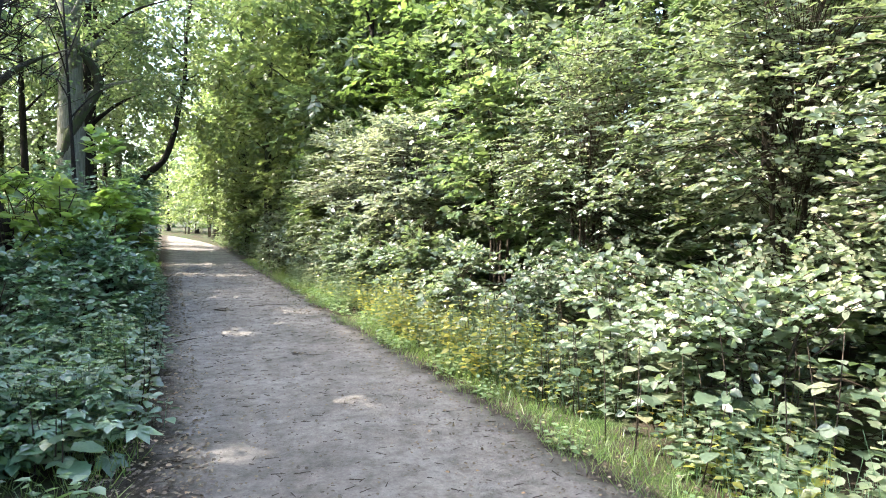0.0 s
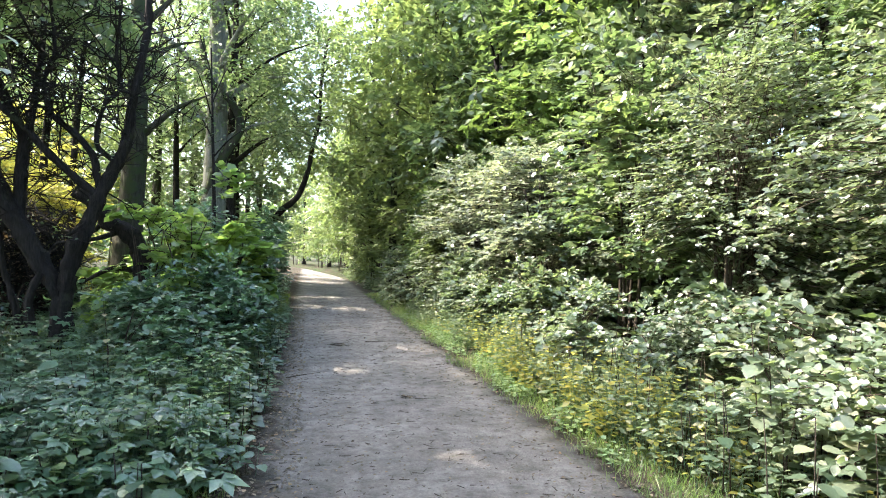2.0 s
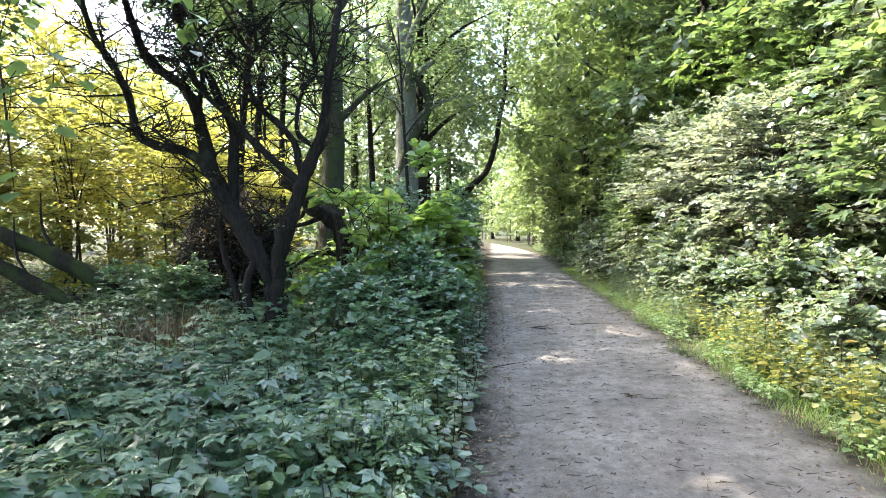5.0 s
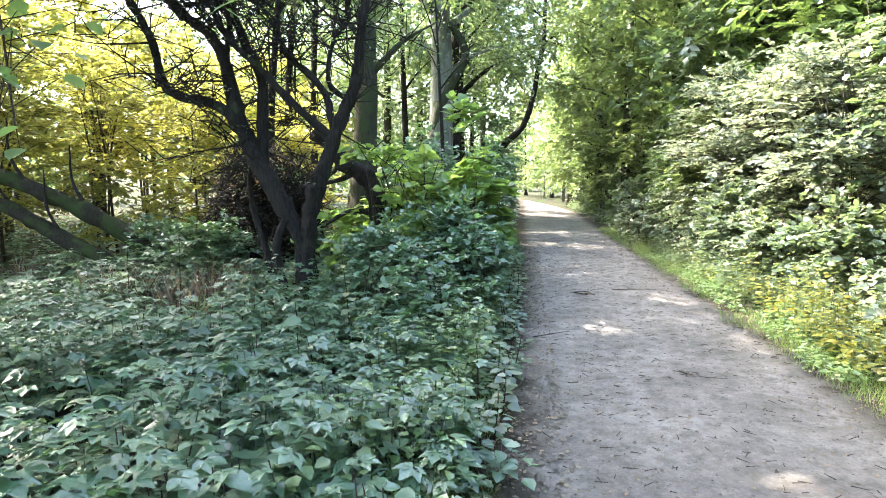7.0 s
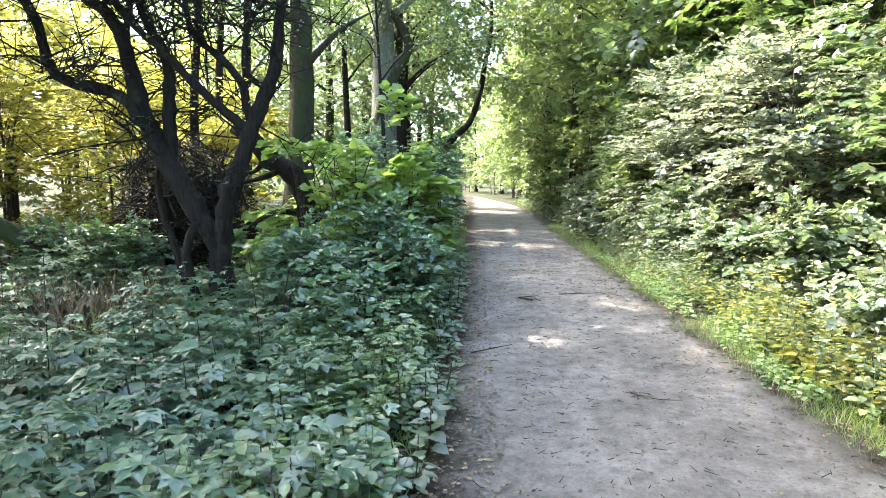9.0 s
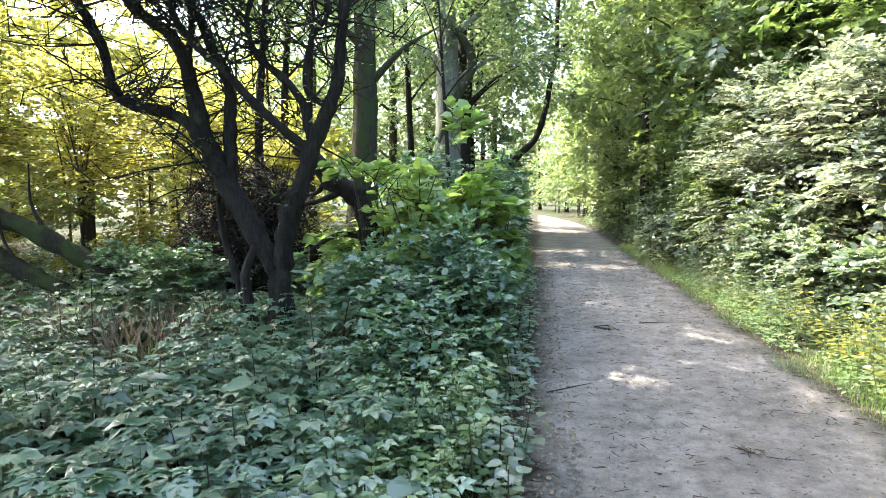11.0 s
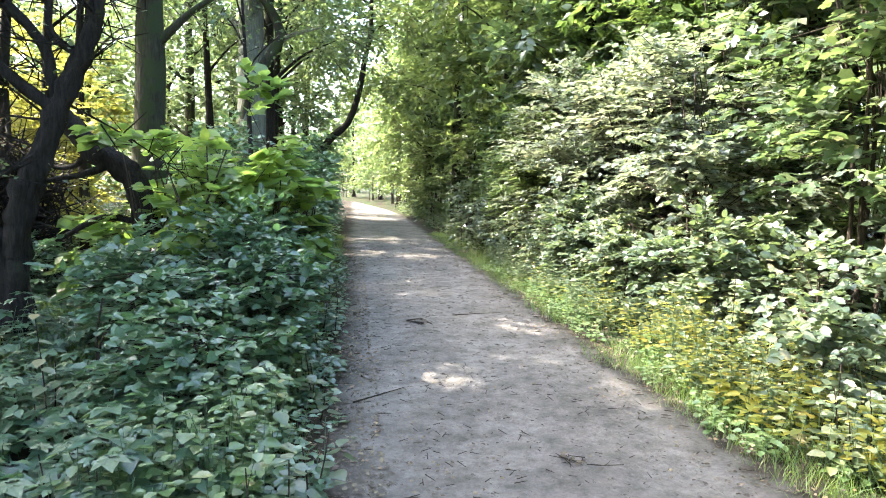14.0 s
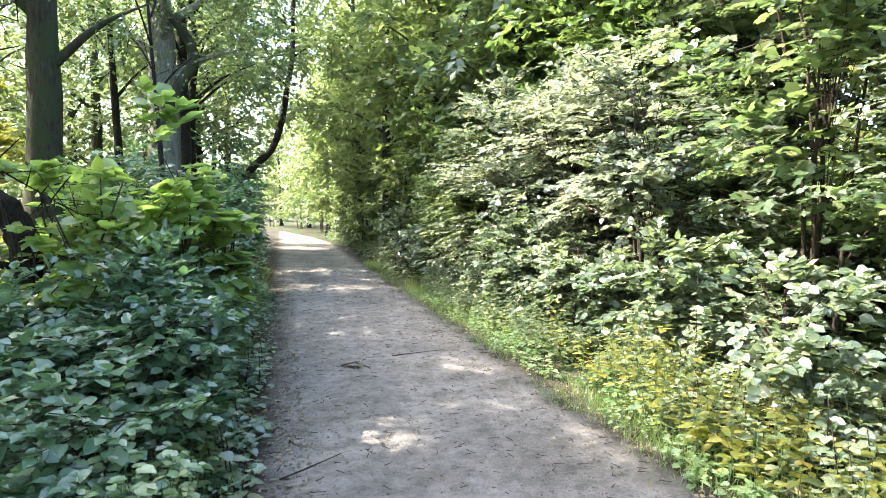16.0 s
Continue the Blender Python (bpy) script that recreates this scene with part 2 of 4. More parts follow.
def compound(leaflets, width, fan, fine=False):
    """A hand-shaped leaf made of pointed leaflets that meet at the stalk, each folded on its midrib."""
    v, f = [(0, 0, 0), (0, 0.3, 0.03)], []
    for i in range(leaflets):
        a = (i / (leaflets - 1) - 0.5) * 2 * fan
        L = 0.72 - 0.22 * abs(a) / 2.2
        d, p = np.array((math.sin(a), math.cos(a))), np.array((math.cos(a), -math.sin(a)))
        o, k = np.array((0, 0.3)), len(v)
        steps = ((0.28, 0.8), (0.55, 1.0), (0.8, 0.6)) if fine else ((0.45, 1.0),)
        for u, w in steps:
            for sg in (1, -1):
                q = o + d * L * u + p * sg * width * w * L
                v.append((q[0], q[1], 0.03 + 0.10 * w * width - 0.10 * u * u))
        tip = o + d * L
        v.append((tip[0], tip[1], -0.10))
        e = len(v) - 1
        right, left = [k + 2 * j for j in range(len(steps))], [k + 2 * j + 1 for j in range(len(steps))]
        chain = [1] + left + [e] + right[::-1]
        f += [(1, chain[j + 1], chain[j]) for j in range(1, len(chain) - 1)]
    f.append((0, 2, 1))
    return np.array(v, float), np.array(f)


PALM = palmate(5, 0.76)
COMPOUND = compound(5, 0.34, 2.0)
BROAD = toothed(0.50, 2)
NETTLE = toothed(0.36, 2)
LOBED = toothed(0.46, 3, 0.12)


def leaf_mesh(name, P, D, N, S, shape, mat):
    """Many leaves as one mesh: foot P, direction D, upper side N, length S."""
    tv, tf = shape
    D = unit(D)
    side = unit(np.cross(D, N))
    N = np.cross(side, D)
    S = np.asarray(S)[:, None, None]
    v = P[:, None, :] + S * (tv[None, :, 0, None] * side[:, None, :] + tv[None, :, 1, None] * D[:, None, :] + tv[None, :, 2, None] * N[:, None, :])
    f = tf[None] + (np.arange(len(P)) * len(tv))[:, None, None]
    return mesh_from(name, v.reshape(-1, 3), f.reshape(-1, f.shape[-1]), mat, True)


def rods(name, A, B, ra, rb, mat):
    """Thin three-sided twigs from A to B as one mesh."""
    d = unit(B - A)
    s = unit(np.cross(d, np.array((0.3, 0.2, 1.0))))
    u = np.cross(d, s)
    rings = []
    for end, r in ((A, ra), (B, rb)):
        for k in range(3):
            a = k * 2.0944
            rings.append(end + r * (math.cos(a) * s + math.sin(a) * u))
    v = np.stack(rings, 1)
    t = np.array(((0, 1, 4), (0, 4, 3), (1, 2, 5), (1, 5, 4), (2, 0, 3), (2, 3, 5)))
    f = t[None] + (np.arange(len(A)) * 6)[:, None, None]
    return mesh_from(name, v.reshape(-1, 3), f.reshape(-1, 3), mat)


def smooth_line(pts, n):
    """A smooth line through control points."""
    p = np.array(pts, float)
    p = np.vstack((2 * p[0] - p[1], p, 2 * p[-1] - p[-2]))
    out = []
    for t in np.linspace(0, len(p) - 3 - 1e-6, n):
        i, u = int(t), t - int(t)
        a, b, c, d = p[i:i + 4]
        out.append(0.5 * (2 * b + (c - a) * u + (2 * a - 5 * b + 4 * c - d) * u * u + (3 * b - a - 3 * c + d) * u ** 3))
    return np.array(out)


def limb_mesh(name, pts, r0, r1, mat, sides=9, n=14, rough=0.12, flare=0.0):
    """A tapered, slightly knotty limb through control points."""
    line = smooth_line(pts, n)
    d = unit(np.gradient(line, axis=0))
    s = unit(np.cross(d, np.array((0.21, 0.97, 0.1))))
    u = np.cross(d, s)
    v = []
    for i in range(n):
        t = i / (n - 1)
        r = r0 + (r1 - r0) * t ** 0.85 + flare * r0 * max(0, 1 - t * 5) ** 2
        for k in range(sides):
            a = 2 * math.pi * k / sides
            p = line[i] + r * (math.cos(a) * s[i] + math.sin(a) * u[i])
            w = 1 + rough * 2 * noise.noise(Vector(p * 3.1) + Vector((7, 3, k))) + rough * 1.6 * noise.noise(Vector(p * 9))
            v.append(line[i] + r * w * (math.cos(a) * s[i] + math.sin(a) * u[i]))
    f = [(i * sides + k, i * sides + (k + 1) % sides, (i + 1) * sides + (k + 1) % sides, (i + 1) * sides + k) for i in range(n - 1) for k in range(sides)]
    me = bpy.data.meshes.new(name)
    caps = [tuple(range(sides - 1, -1, -1)), tuple((n - 1) * sides + k for k in range(sides))]
    me.from_pydata([tuple(p) for p in v], [], f + caps)
    me.polygons.foreach_set("use_smooth", np.ones(len(me.polygons), bool))
    me.materials.append(mat)
    return me


# where the low sun comes through gaps in the canopy and lies on the path: x, y, half width, half length
SUN_PATCHES = ((0.90, 8.95, 0.36, 0.72), (1.55, 5.4, 0.24, 0.6), (0.35, 4.5, 0.40, 0.42), (0.62, 10.55, 0.24, 0.36), (2.05, 10.9, 0.26, 0.5), (2.3, 8.4, 0.2, 0.5),
               (2.2, 14.9, 0.32, 0.5), (1.2, 14.2, 0.3, 0.35), (1.3, 13.0, 0.3, 0.3), (0.4, 12.4, 0.25, 0.35), (1.0, 18.5, 0.5, 0.5), (0.3, 16.2, 0.25, 0.3), (1.2, 22.0, 0.8, 0.5), (1.3, 45.0, 2.6, 14.0))



def lets_sun(P, edge=1.0):
    """True for places that stand in a gap of the canopy; edge: how open its sunny side is."""
    g = P - TO_SUN * (P[:, 2:3] / TO_SUN[2])
    hit = np.zeros(len(P), bool)
    for x, y, a, b in SUN_PATCHES:
        hit |= ((g[:, 0] - x) / a) ** 2 + ((g[:, 1] - y) / b) ** 2 < 1.15
    hit &= rng.random(len(P)) < np.where((g[:, 1] > 10) & (g[:, 1] < 27), 0.68, 0.92)
    # the canopy's edge: beyond the path's right side only scattered shade
    far = np.nonzero((g[:, 0] > 2.55) & (rng.random(len(P)) < edge))[0]
    hit[far] |= np.array([noise.noise(Vector((g[k, 0] * 0.9, g[k, 1] * 0.9, 6))) > -0.65 + 0.75 * min(1.0, max(0.0, (g[k, 1] - 20) / 8)) + 0.7 * min(1.0, max(0.0, (g[k, 0] - 8.0 + 1.6 * min(1.0, max(0.0, (4.5 - g[k, 1]) / 2.0))) / 2.0)) for k in far], bool)
    return hit


def sprays(O, A, L, K, size, flat=0.85, droop=0.2, spread=0.95, jitter=0.34, face=(0, 0, 0)):
    """Leaves set alternately along twigs that start at O and run along A. Returns foot, direction, upper side, length."""
    M = len(O)
    A = unit(A)
    up = np.array((0, 0, 1.0))
    side = unit(np.cross(A, up) + rng.normal(0, 0.05, (M, 3)))
    t = (np.arange(K) + 0.6)[None, :] / K
    t = np.clip(t + rng.uniform(-0.4, 0.4, (M, K)) / K, 0.03, 1)
    sgn = np.where((np.arange(K) % 2)[None, :] == 0, 1.0, -1.0)
    P = O[:, None] + A[:, None] * (L[:, None] * t)[..., None]
    P[..., 2] -= droop * L[:, None] * t ** 2
    D = A[:, None] * (0.55 + 0.5 * t[..., None]) + side[:, None] * (sgn * spread * (1.15 - t * 0.7))[..., None]
    D = D + rng.normal(0, 0.42, D.shape) * np.array((1, 1, 0.55))
    D[..., 2] -= droop * 0.6
    N = up * flat + np.array(face) + rng.normal(0, jitter, D.shape) + (1 - flat) * A[:, None]
    S = size * rng.uniform(0.55, 1.2, (M, K)) * (1.1 - 0.35 * np.abs(t - 0.5))
    ends = O + A * L[:, None]
    ends[:, 2] -= droop * L
    return P.reshape(-1, 3), unit(D.reshape(-1, 3)), unit(N.reshape(-1, 3)), S.ravel(), ends


def shell(n, centre, radii, inner=0.35, lower=-0.9, clump=0.0, seed=0):
    """Points scattered through the outer part of an ellipsoid, thinned into clumps, and the way outwards at each."""
    q = unit(rng.normal(0, 1, (n * 3, 3)))
    q = q[q[:, 2] > lower]
    r = 1 - rng.random(len(q)) ** 1.8 * (1 - inner)
    bump = np.array([noise.noise(Vector(v * 2.3) + Vector((seed * 3.7, seed, 1))) for v in q])
    P = np.array(centre) + q * (r * (1 + 0.35 * bump))[:, None] * np.array(radii)
    if clump > 0:
        w = np.array([noise.noise(Vector(p * 1.05) + Vector((seed, 0, 5))) for p in P])
        ok = w > clump - 0.35
        P, q = P[ok], q[ok]
    return P[:n], q[:n]


def boughs(P, A, length, m, fan=0.95):
    """Side twigs set in a flat fan along each bough that starts at P and runs along A. Returns their feet and directions."""
    A = unit(A)
    side = unit(np.cross(A, np.array((0, 0, 1.0))) + rng.normal(0, 0.06, A.shape))
    t = (np.arange(m)[None, :] + rng.uniform(0.1, 0.9, (len(P), m))) / m
    sgn = np.where((np.arange(m)[None, :] + rng.integers(0, 2, (len(P), 1))) % 2 == 0, 1.0, -1.0)
    O = P[:, None] + A[:, None] * (length[:, None] * t)[..., None]
    O[..., 2] -= 0.22 * length[:, None] * t ** 2
    O = O + rng.normal(0, 0.09, O.shape) * np.array((1, 1, 0.8))
    D = A[:, None] + side[:, None] * (sgn * fan * (1.2 - t))[..., None] + rng.normal(0, 0.34, O.shape) * np.array((1, 1, 0.6))
    return O.reshape(-1, 3), unit(D.reshape(-1, 3)), (1.15 - 0.55 * t).ravel()


def shrub(label, x, y, rx, ry, h, n, leaf, mat, shape=OVATE, twig=0.42, K=11, stems=5, group="shrubs", low=0.45, gaps=False, clump=0.2, flat=0.85, droop=0.2, fan=9):
    """A leafy shrub: stems from the ground, boughs in flat layers, and leaves along their twigs."""
    root = tagged(new("shrub"), label, "shrub", group)
    root.location = (x, y, 0)
    seed = x * 7.1 + y * 3.3
    if y > 18 or x > 7:
        n, leaf = int(n * 0.78), leaf * 1.12
    P, q = shell(max(6, n // fan), (0, 0, h * 0.54), (rx, ry, h * 0.48), 0.35, -0.95, clump, seed)
    A = q * np.array((1, 1, 0.25)) + rng.normal(0, 0.25, q.shape) * np.array((1, 1, 0.5)) + np.array((0, 0, 0.12))
    Lb = min(rx, ry) * rng.uniform(0.45, 0.85, len(P))
    start = P - unit(A) * Lb[:, None] * 0.75
    O, D, shrink = boughs(start, A, Lb, fan)
    L = twig * rng.uniform(0.6, 1.15, len(O)) * shrink
    # nothing hangs into the walked line
    keep = (O[:, 2] > 0.08 + low * 0.2) & ((O[:, 0] + x > 2.8) | (O[:, 0] + x < -0.3) | (O[:, 2] > 3.2) | (y > 45))
    O, D, L = O[keep], D[keep], L[keep]
    # leaves at the wood's edge turn towards the open, sunny side
    face = (-0.45 if y < 9 else -0.28, -0.1, 0) if x > 2.6 else (0, 0, 0)
    a, d, nn, s, ends = sprays(O, D, L, K, leaf, flat, droop, face=face)
    ok = ((a[:, 0] + x > 2.62) | (a[:, 0] + x < -0.16) | (a[:, 2] > 3.0) | (y > 45)) & (a[:, 2] > 0.03)
    if gaps:
        ok &= ~lets_sun(a + np.array((x, y, 0)))
    part("foliage", leaf_mesh("foliage", a[ok], d[ok], nn[ok], s[ok], shape, mat), root)["kind"] = "stuff"
    tips = start + unit(A) * Lb[:, None]
    tips[:, 2] -= 0.22 * Lb
    core = start * np.array((0.25, 0.25, 0.8))
    part("fine_branching", rods("fine_branching", np.vstack((O[::3], core, start)), np.vstack((ends[::3], start, tips)), 0.006, 0.003, TWIG), root)["kind"] = "stuff"
    r = random.Random(int(seed * 10))
    for i in range(stems):
        an, rr = r.uniform(0, 6.28), r.uniform(0.25, 0.6)
        top = (math.cos(an) * rx * rr, math.sin(an) * ry * rr, h * r.uniform(0.62, 0.86))
        b = (math.cos(an) * 0.18, math.sin(an) * 0.18, -0.05)
        mid = (top[0] * 0.3 + r.uniform(-.1, .1), top[1] * 0.3 + r.uniform(-.1, .1), top[2] * 0.5)
        part("stem", limb_mesh("stem", (b, mid, top), 0.012 + 0.005 * h, 0.006, TWIG, 6, 9), root)
    return root


def crown(root, clumps, n_each, leaf, mat, twig, K, shape=DIAMOND, gaps=True, droop=0.3, origin=(0, 0, 0), edge=1.0):
    """Foliage for a tree, gathered round clump centres (x, y, z, radius)."""
    P, Q = [], []
    for c in clumps:
        p, q = shell(n_each, c[:3], (c[3], c[3], c[3] * 0.62), 0.1, -1, 0.15, c[0] + c[1] * 2)
        P.append(p), Q.append(q)
    P, Q = np.vstack(P), np.vstack(Q)
    A = Q * np.array((1, 1, 0.4)) + rng.normal(0, 0.4, Q.shape)
    L = twig * rng.uniform(0.6, 1.3, len(P))
    a, d, nn, s, ends = sprays(P, A, L, K, leaf, 0.75, droop, 0.95, 0.38)
    w = a + np.array(origin)
    ok = w[:, 2] > 0.3
    if gaps:
        ok &= ~lets_sun(w, edge)
        kt = ~lets_sun((P + ends) / 2 + np.array(origin), edge)
        P, ends = P[kt], ends[kt]
    part("foliage", leaf_mesh("foliage", a[ok], d[ok], nn[ok], s[ok], shape, mat), root)["kind"] = "stuff"
    part("fine_branching", rods("fine_branching", P[::4], ends[::4], 0.010, 0.003, TWIG), root)["kind"] = "stuff"


def tree(label, x, y, h, r, low, width, n_clumps, n_each, bark, mat, leaf=0.09, lean=(0, 0), gaps=True, category="tree", K=8, edge=1.0):
    """A forest tree: trunk, limbs that reach into the crown, and leaf clumps at their ends."""
    root = tagged(new("tree"), label, category, "woodland trees")
    root.location = (x, y, 0)
    rd = random.Random(int(x * 31 + y * 17))
    top = (lean[0], lean[1], h)
    w = lambda k: (rd.uniform(-k, k), rd.uniform(-k, k))
    a, b = w(0.12), w(0.2)
    pts = ((0, 0, -0.1), (lean[0] * 0.3 + a[0], lean[1] * 0.3 + a[1], h * 0.33), (lean[0] * 0.65 + b[0], lean[1] * 0.65 + b[1], h * 0.66), top)
    part("trunk", limb_mesh("trunk", pts, r, r * 0.25, bark, 12, 22, 0.06, 0.5), root)
    line = smooth_line(pts, 30)
    clumps = []
    for i in range(n_clumps):
        z = low + (h + 0.6 - low) * (i + 0.5) / n_clumps
        an = i * 2.4 + rd.uniform(-0.4, 0.4)
        reach = width * math.sin(math.pi * (0.25 + 0.68 * (i + 0.5) / n_clumps)) * rd.uniform(0.55, 1.0)
        k = line[min(29, int(29 * z / h * 0.86))]
        c = (k[0] + math.cos(an) * reach, k[1] + math.sin(an) * reach, z, width * rd.uniform(0.38, 0.55))
        clumps.append(c)
        mid = (k + np.array(c[:3])) / 2 + np.array((0, 0, 0.1 * reach))
        part("limb", limb_mesh("limb", (k, mid, c[:3]), r * 0.32, 0.012, bark, 6, 8), root)
    if clumps:
        crown(root, clumps, int(n_each * 0.8), leaf * 1.11, mat, 0.6, K, gaps=gaps, origin=(x, y, 0), edge=edge * (1.0 if y < 19 else 0.65))
    return root


# ---- ground and path ----
def edge_wobble(y, k):
    return 0.16 * noise.noise(Vector((y * 0.55, k, 0))) + 0.08 * noise.noise(Vector((y * 2.6, k, 3))) + 0.04 * noise.noise(Vector((y * 7.0, k, 5)))


def centre(y):
    return 1.27 - 0.006 * max(0, y - 28) ** 1.9


def ground_height(x, y):
    if abs(x - centre(y)) < 1.55:
        return -0.03
    off = min(1, (abs(x - centre(y)) - 1.55) / 0.6)
    return -0.03 + off * (0.05 + 0.05 * noise.noise(Vector((x * 0.5, y * 0.5, 0))))


def build_ground():
    xs = np.concatenate((np.array((-400, -150, -60, -35)), np.arange(-22, 22.1, 0.4), np.array((35, 60, 150, 400))))
    ys = np.concatenate((np.array((-400, -150, -50, -25)), np.arange(-12, 60.1, 0.5), np.array((75, 100, 150, 250, 400))))
    v = [(x, y, ground_height(x, y)) for y in ys for x in xs]
    w = len(xs)
    f = [(j * w + i, j * w + i + 1, (j + 1) * w + i + 1, (j + 1) * w + i) for j in range(len(ys) - 1) for i in range(w - 1)]
    tagged(new("ground", mesh_from("ground", v, f, SOIL, True)), "brown woodland soil with leaf litter and moss", "ground", kind="structure")
    ys = np.concatenate((np.arange(-12, 40, 0.2), np.arange(40, 120, 2)))
    cols = np.linspace(-1, 1, 25)
    v = []
    for y in ys:
        c = centre(y)
        l, r = c - 1.62 + edge_wobble(y, 1), c + 1.62 + edge_wobble(y, 9)
        for u in cols:
            x = l + (r - l) * (u + 1) / 2
            z = 0.018 - 0.07 * u ** 8 + 0.012 * noise.noise(Vector((x * 1.6, y * 0.8, 2))) + 0.005 * noise.noise(Vector((x * 7, y * 7, 4))) - 0.012 * math.exp(-((abs(u) - 0.45) / 0.16) ** 2)
            v.append((x, y, z))
    w = len(cols)
    f = [(j * w + i, j * w + i + 1, (j + 1) * w + i + 1, (j + 1) * w + i) for j in range(len(ys) - 1) for i in range(w - 1)]
    tagged(new("road", mesh_from("road", v, f, EARTH, True)), "grey packed-earth footpath with grit and scattered twigs", "path", kind="structure")


build_ground()


# ---- the dark multi-stemmed tree beside the path ----
def dark_tree():
    root = tagged(new("tree"), "dark multi-stemmed old elder tree with crooked bare limbs", "tree")
    root.location = (-2.8, 9.7, 0)
    o = np.array((-2.8, 9.7, 0))
    main_stem = (
        ("trunk", ((-2.80, 9.7, -0.1), (-2.76, 9.7, 0.35), (-2.76, 9.7, 0.75), (-2.97, 9.7, 1.17), (-3.24, 9.7, 1.68), (-3.48, 9.7, 2.10), (-3.62, 9.72, 2.44), (-3.76, 9.75, 2.98), (-3.94, 9.8, 3.40), (-4.38, 9.8, 3.75), (-4.65, 9.9, 4.1), (-4.9, 9.9, 4.9), (-5.0, 10.0, 5.8)), 0.17, 0.055, 34),
        ("limb", ((-3.46, 9.66, 2.10), (-3.71, 9.6, 2.46), (-3.98, 9.55, 2.59), (-4.34, 9.5, 2.68), (-4.46, 9.45, 2.87), (-4.54, 9.4, 3.32), (-4.74, 9.3, 3.75), (-4.95, 9.3, 4.1), (-5.2, 9.2, 5.2)), 0.085, 0.04, 24),
        ("limb", ((-3.28, 9.74, 1.71), (-3.32, 9.8, 2.33), (-3.33, 9.85, 2.90), (-3.53, 9.9, 3.27), (-3.72, 9.95, 3.66), (-4.03, 10.0, 4.1), (-4.15, 10.1, 4.7), (-4.1, 10.2, 5.8)), 0.08, 0.04, 18),
        ("limb", ((-3.80, 9.76, 3.08), (-3.72, 9.8, 3.6), (-3.9, 9.9, 4.2), (-3.85, 9.9, 5.2)), 0.05, 0.025, 12),
    )
    second_stem = (
        ("trunk", ((-2.76, 9.7, 0.15), (-2.73, 9.68, 0.60), (-2.66, 9.66, 1.18), (-2.54, 9.66, 1.54), (-2.40, 9.7, 2.02), (-2.27, 9.74, 2.38), (-2.08, 9.8, 2.88), (-2.02, 9.85, 3.51), (-1.96, 9.9, 4.0), (-1.92, 10.0, 4.6), (-2.0, 10.1, 5.6)), 0.135, 0.05, 30),
        ("limb", ((-2.36, 9.7, 2.14), (-2.68, 9.64, 2.42), (-2.98, 9.55, 2.72), (-3.19, 9.5, 2.96), (-3.49, 9.4, 3.25), (-3.73, 9.35, 3.67), (-3.75, 9.3, 4.4), (-3.9, 9.2, 5.2)), 0.06, 0.025, 18),
        ("limb", ((-2.36, 9.74, 2.20), (-2.48, 9.8, 2.69), (-2.76, 9.85, 2.99), (-3.04, 9.9, 3.24), (-3.15, 9.95, 3.63), (-3.06, 10.0, 4.1), (-3.2, 10.1, 5.0)), 0.05, 0.025, 14),
    )
    side_limbs = (
        ("limb", ((-2.20, 9.78, 2.62), (-2.45, 9.85, 2.86), (-2.40, 9.9, 3.35), (-2.2, 9.9, 3.65), (-2.3, 10.0, 4.1), (-2.25, 10.0, 5.0)), 0.042, 0.02, 12),
        ("limb", ((-2.90, 9.55, -0.05), (-2.95, 9.5, 0.24), (-3.04, 9.5, 0.6), (-3.04, 9.5, 0.89), (-2.95, 9.55, 1.14)), 0.07, 0.05, 14),
        ("limb", ((-3.30, 10.2, -0.05), (-3.50, 10.2, 0.74), (-3.63, 10.2, 1.13), (-3.70, 10.2, 1.58), (-3.68, 10.2, 1.84), (-3.9, 10.2, 2.5)), 0.06, 0.03, 14),
        ("stub", ((-2.70, 9.65, 0.92), (-2.64, 9.6, 1.24), (-2.58, 9.58, 1.56)), 0.10, 0.085, 8),
    )
    limbs = main_stem + second_stem + side_limbs
    rd = random.Random(3)
    twA, twB = [], []
    ends = []
    for name, pts, r0, r1, n in limbs:
        q = np.array(pts) - o
        part(name, limb_mesh(name, q, r0 * 0.9, r1 * 0.8, BARK_DARK_SHADED, 12, n * 3, 0.24), root)
        line = smooth_line(q, 40)
        if name == "stub":
            continue
        for k in range(14, 40, 2):
            for _ in range(2):
                a = line[k]
                if a[2] < 1.7:
                    continue
                d = unit(np.array((rd.gauss(0, 1), rd.gauss(0, 1), rd.gauss(0.5, 0.6))))
                length = rd.uniform(0.5, 1.3)
                b = a + d * length
                part("branchlet", limb_mesh("branchlet", (a, a + d * length * 0.5 + np.array((0, 0, rd.uniform(-.08, .12))), b), 0.014, 0.004, BARK_DARK_SHADED, 5, 6, 0.1), root)
                ends.append(b)
                for _ in range(9):
                    s = a + (b - a) * rd.uniform(0.3, 1)
                    twA.append(s), twB.append(s + unit(np.array((rd.gauss(0, 1), rd.gauss(0, 1), rd.gauss(0.3, 0.7)))) * rd.uniform(0.2, 0.5))
    twA, twB = np.array(twA), np.array(twB)
    part("fine_branching", rods("fine_branching", twA, twB, 0.009, 0.004, BARK_DARK_SHADED), root)["kind"] = "stuff"
    # sparse small leaves on the twigs, denser overhead
    O = twB[::4]
    A = rng.normal(0, 1, O.shape) * np.array((1, 1, 0.4))
    a, d, nn, s, _ = sprays(O, A, rng.uniform(0.2, 0.4, len(O)), 5, 0.05, 0.6, 0.3)
    ok = ~lets_sun(a + o)
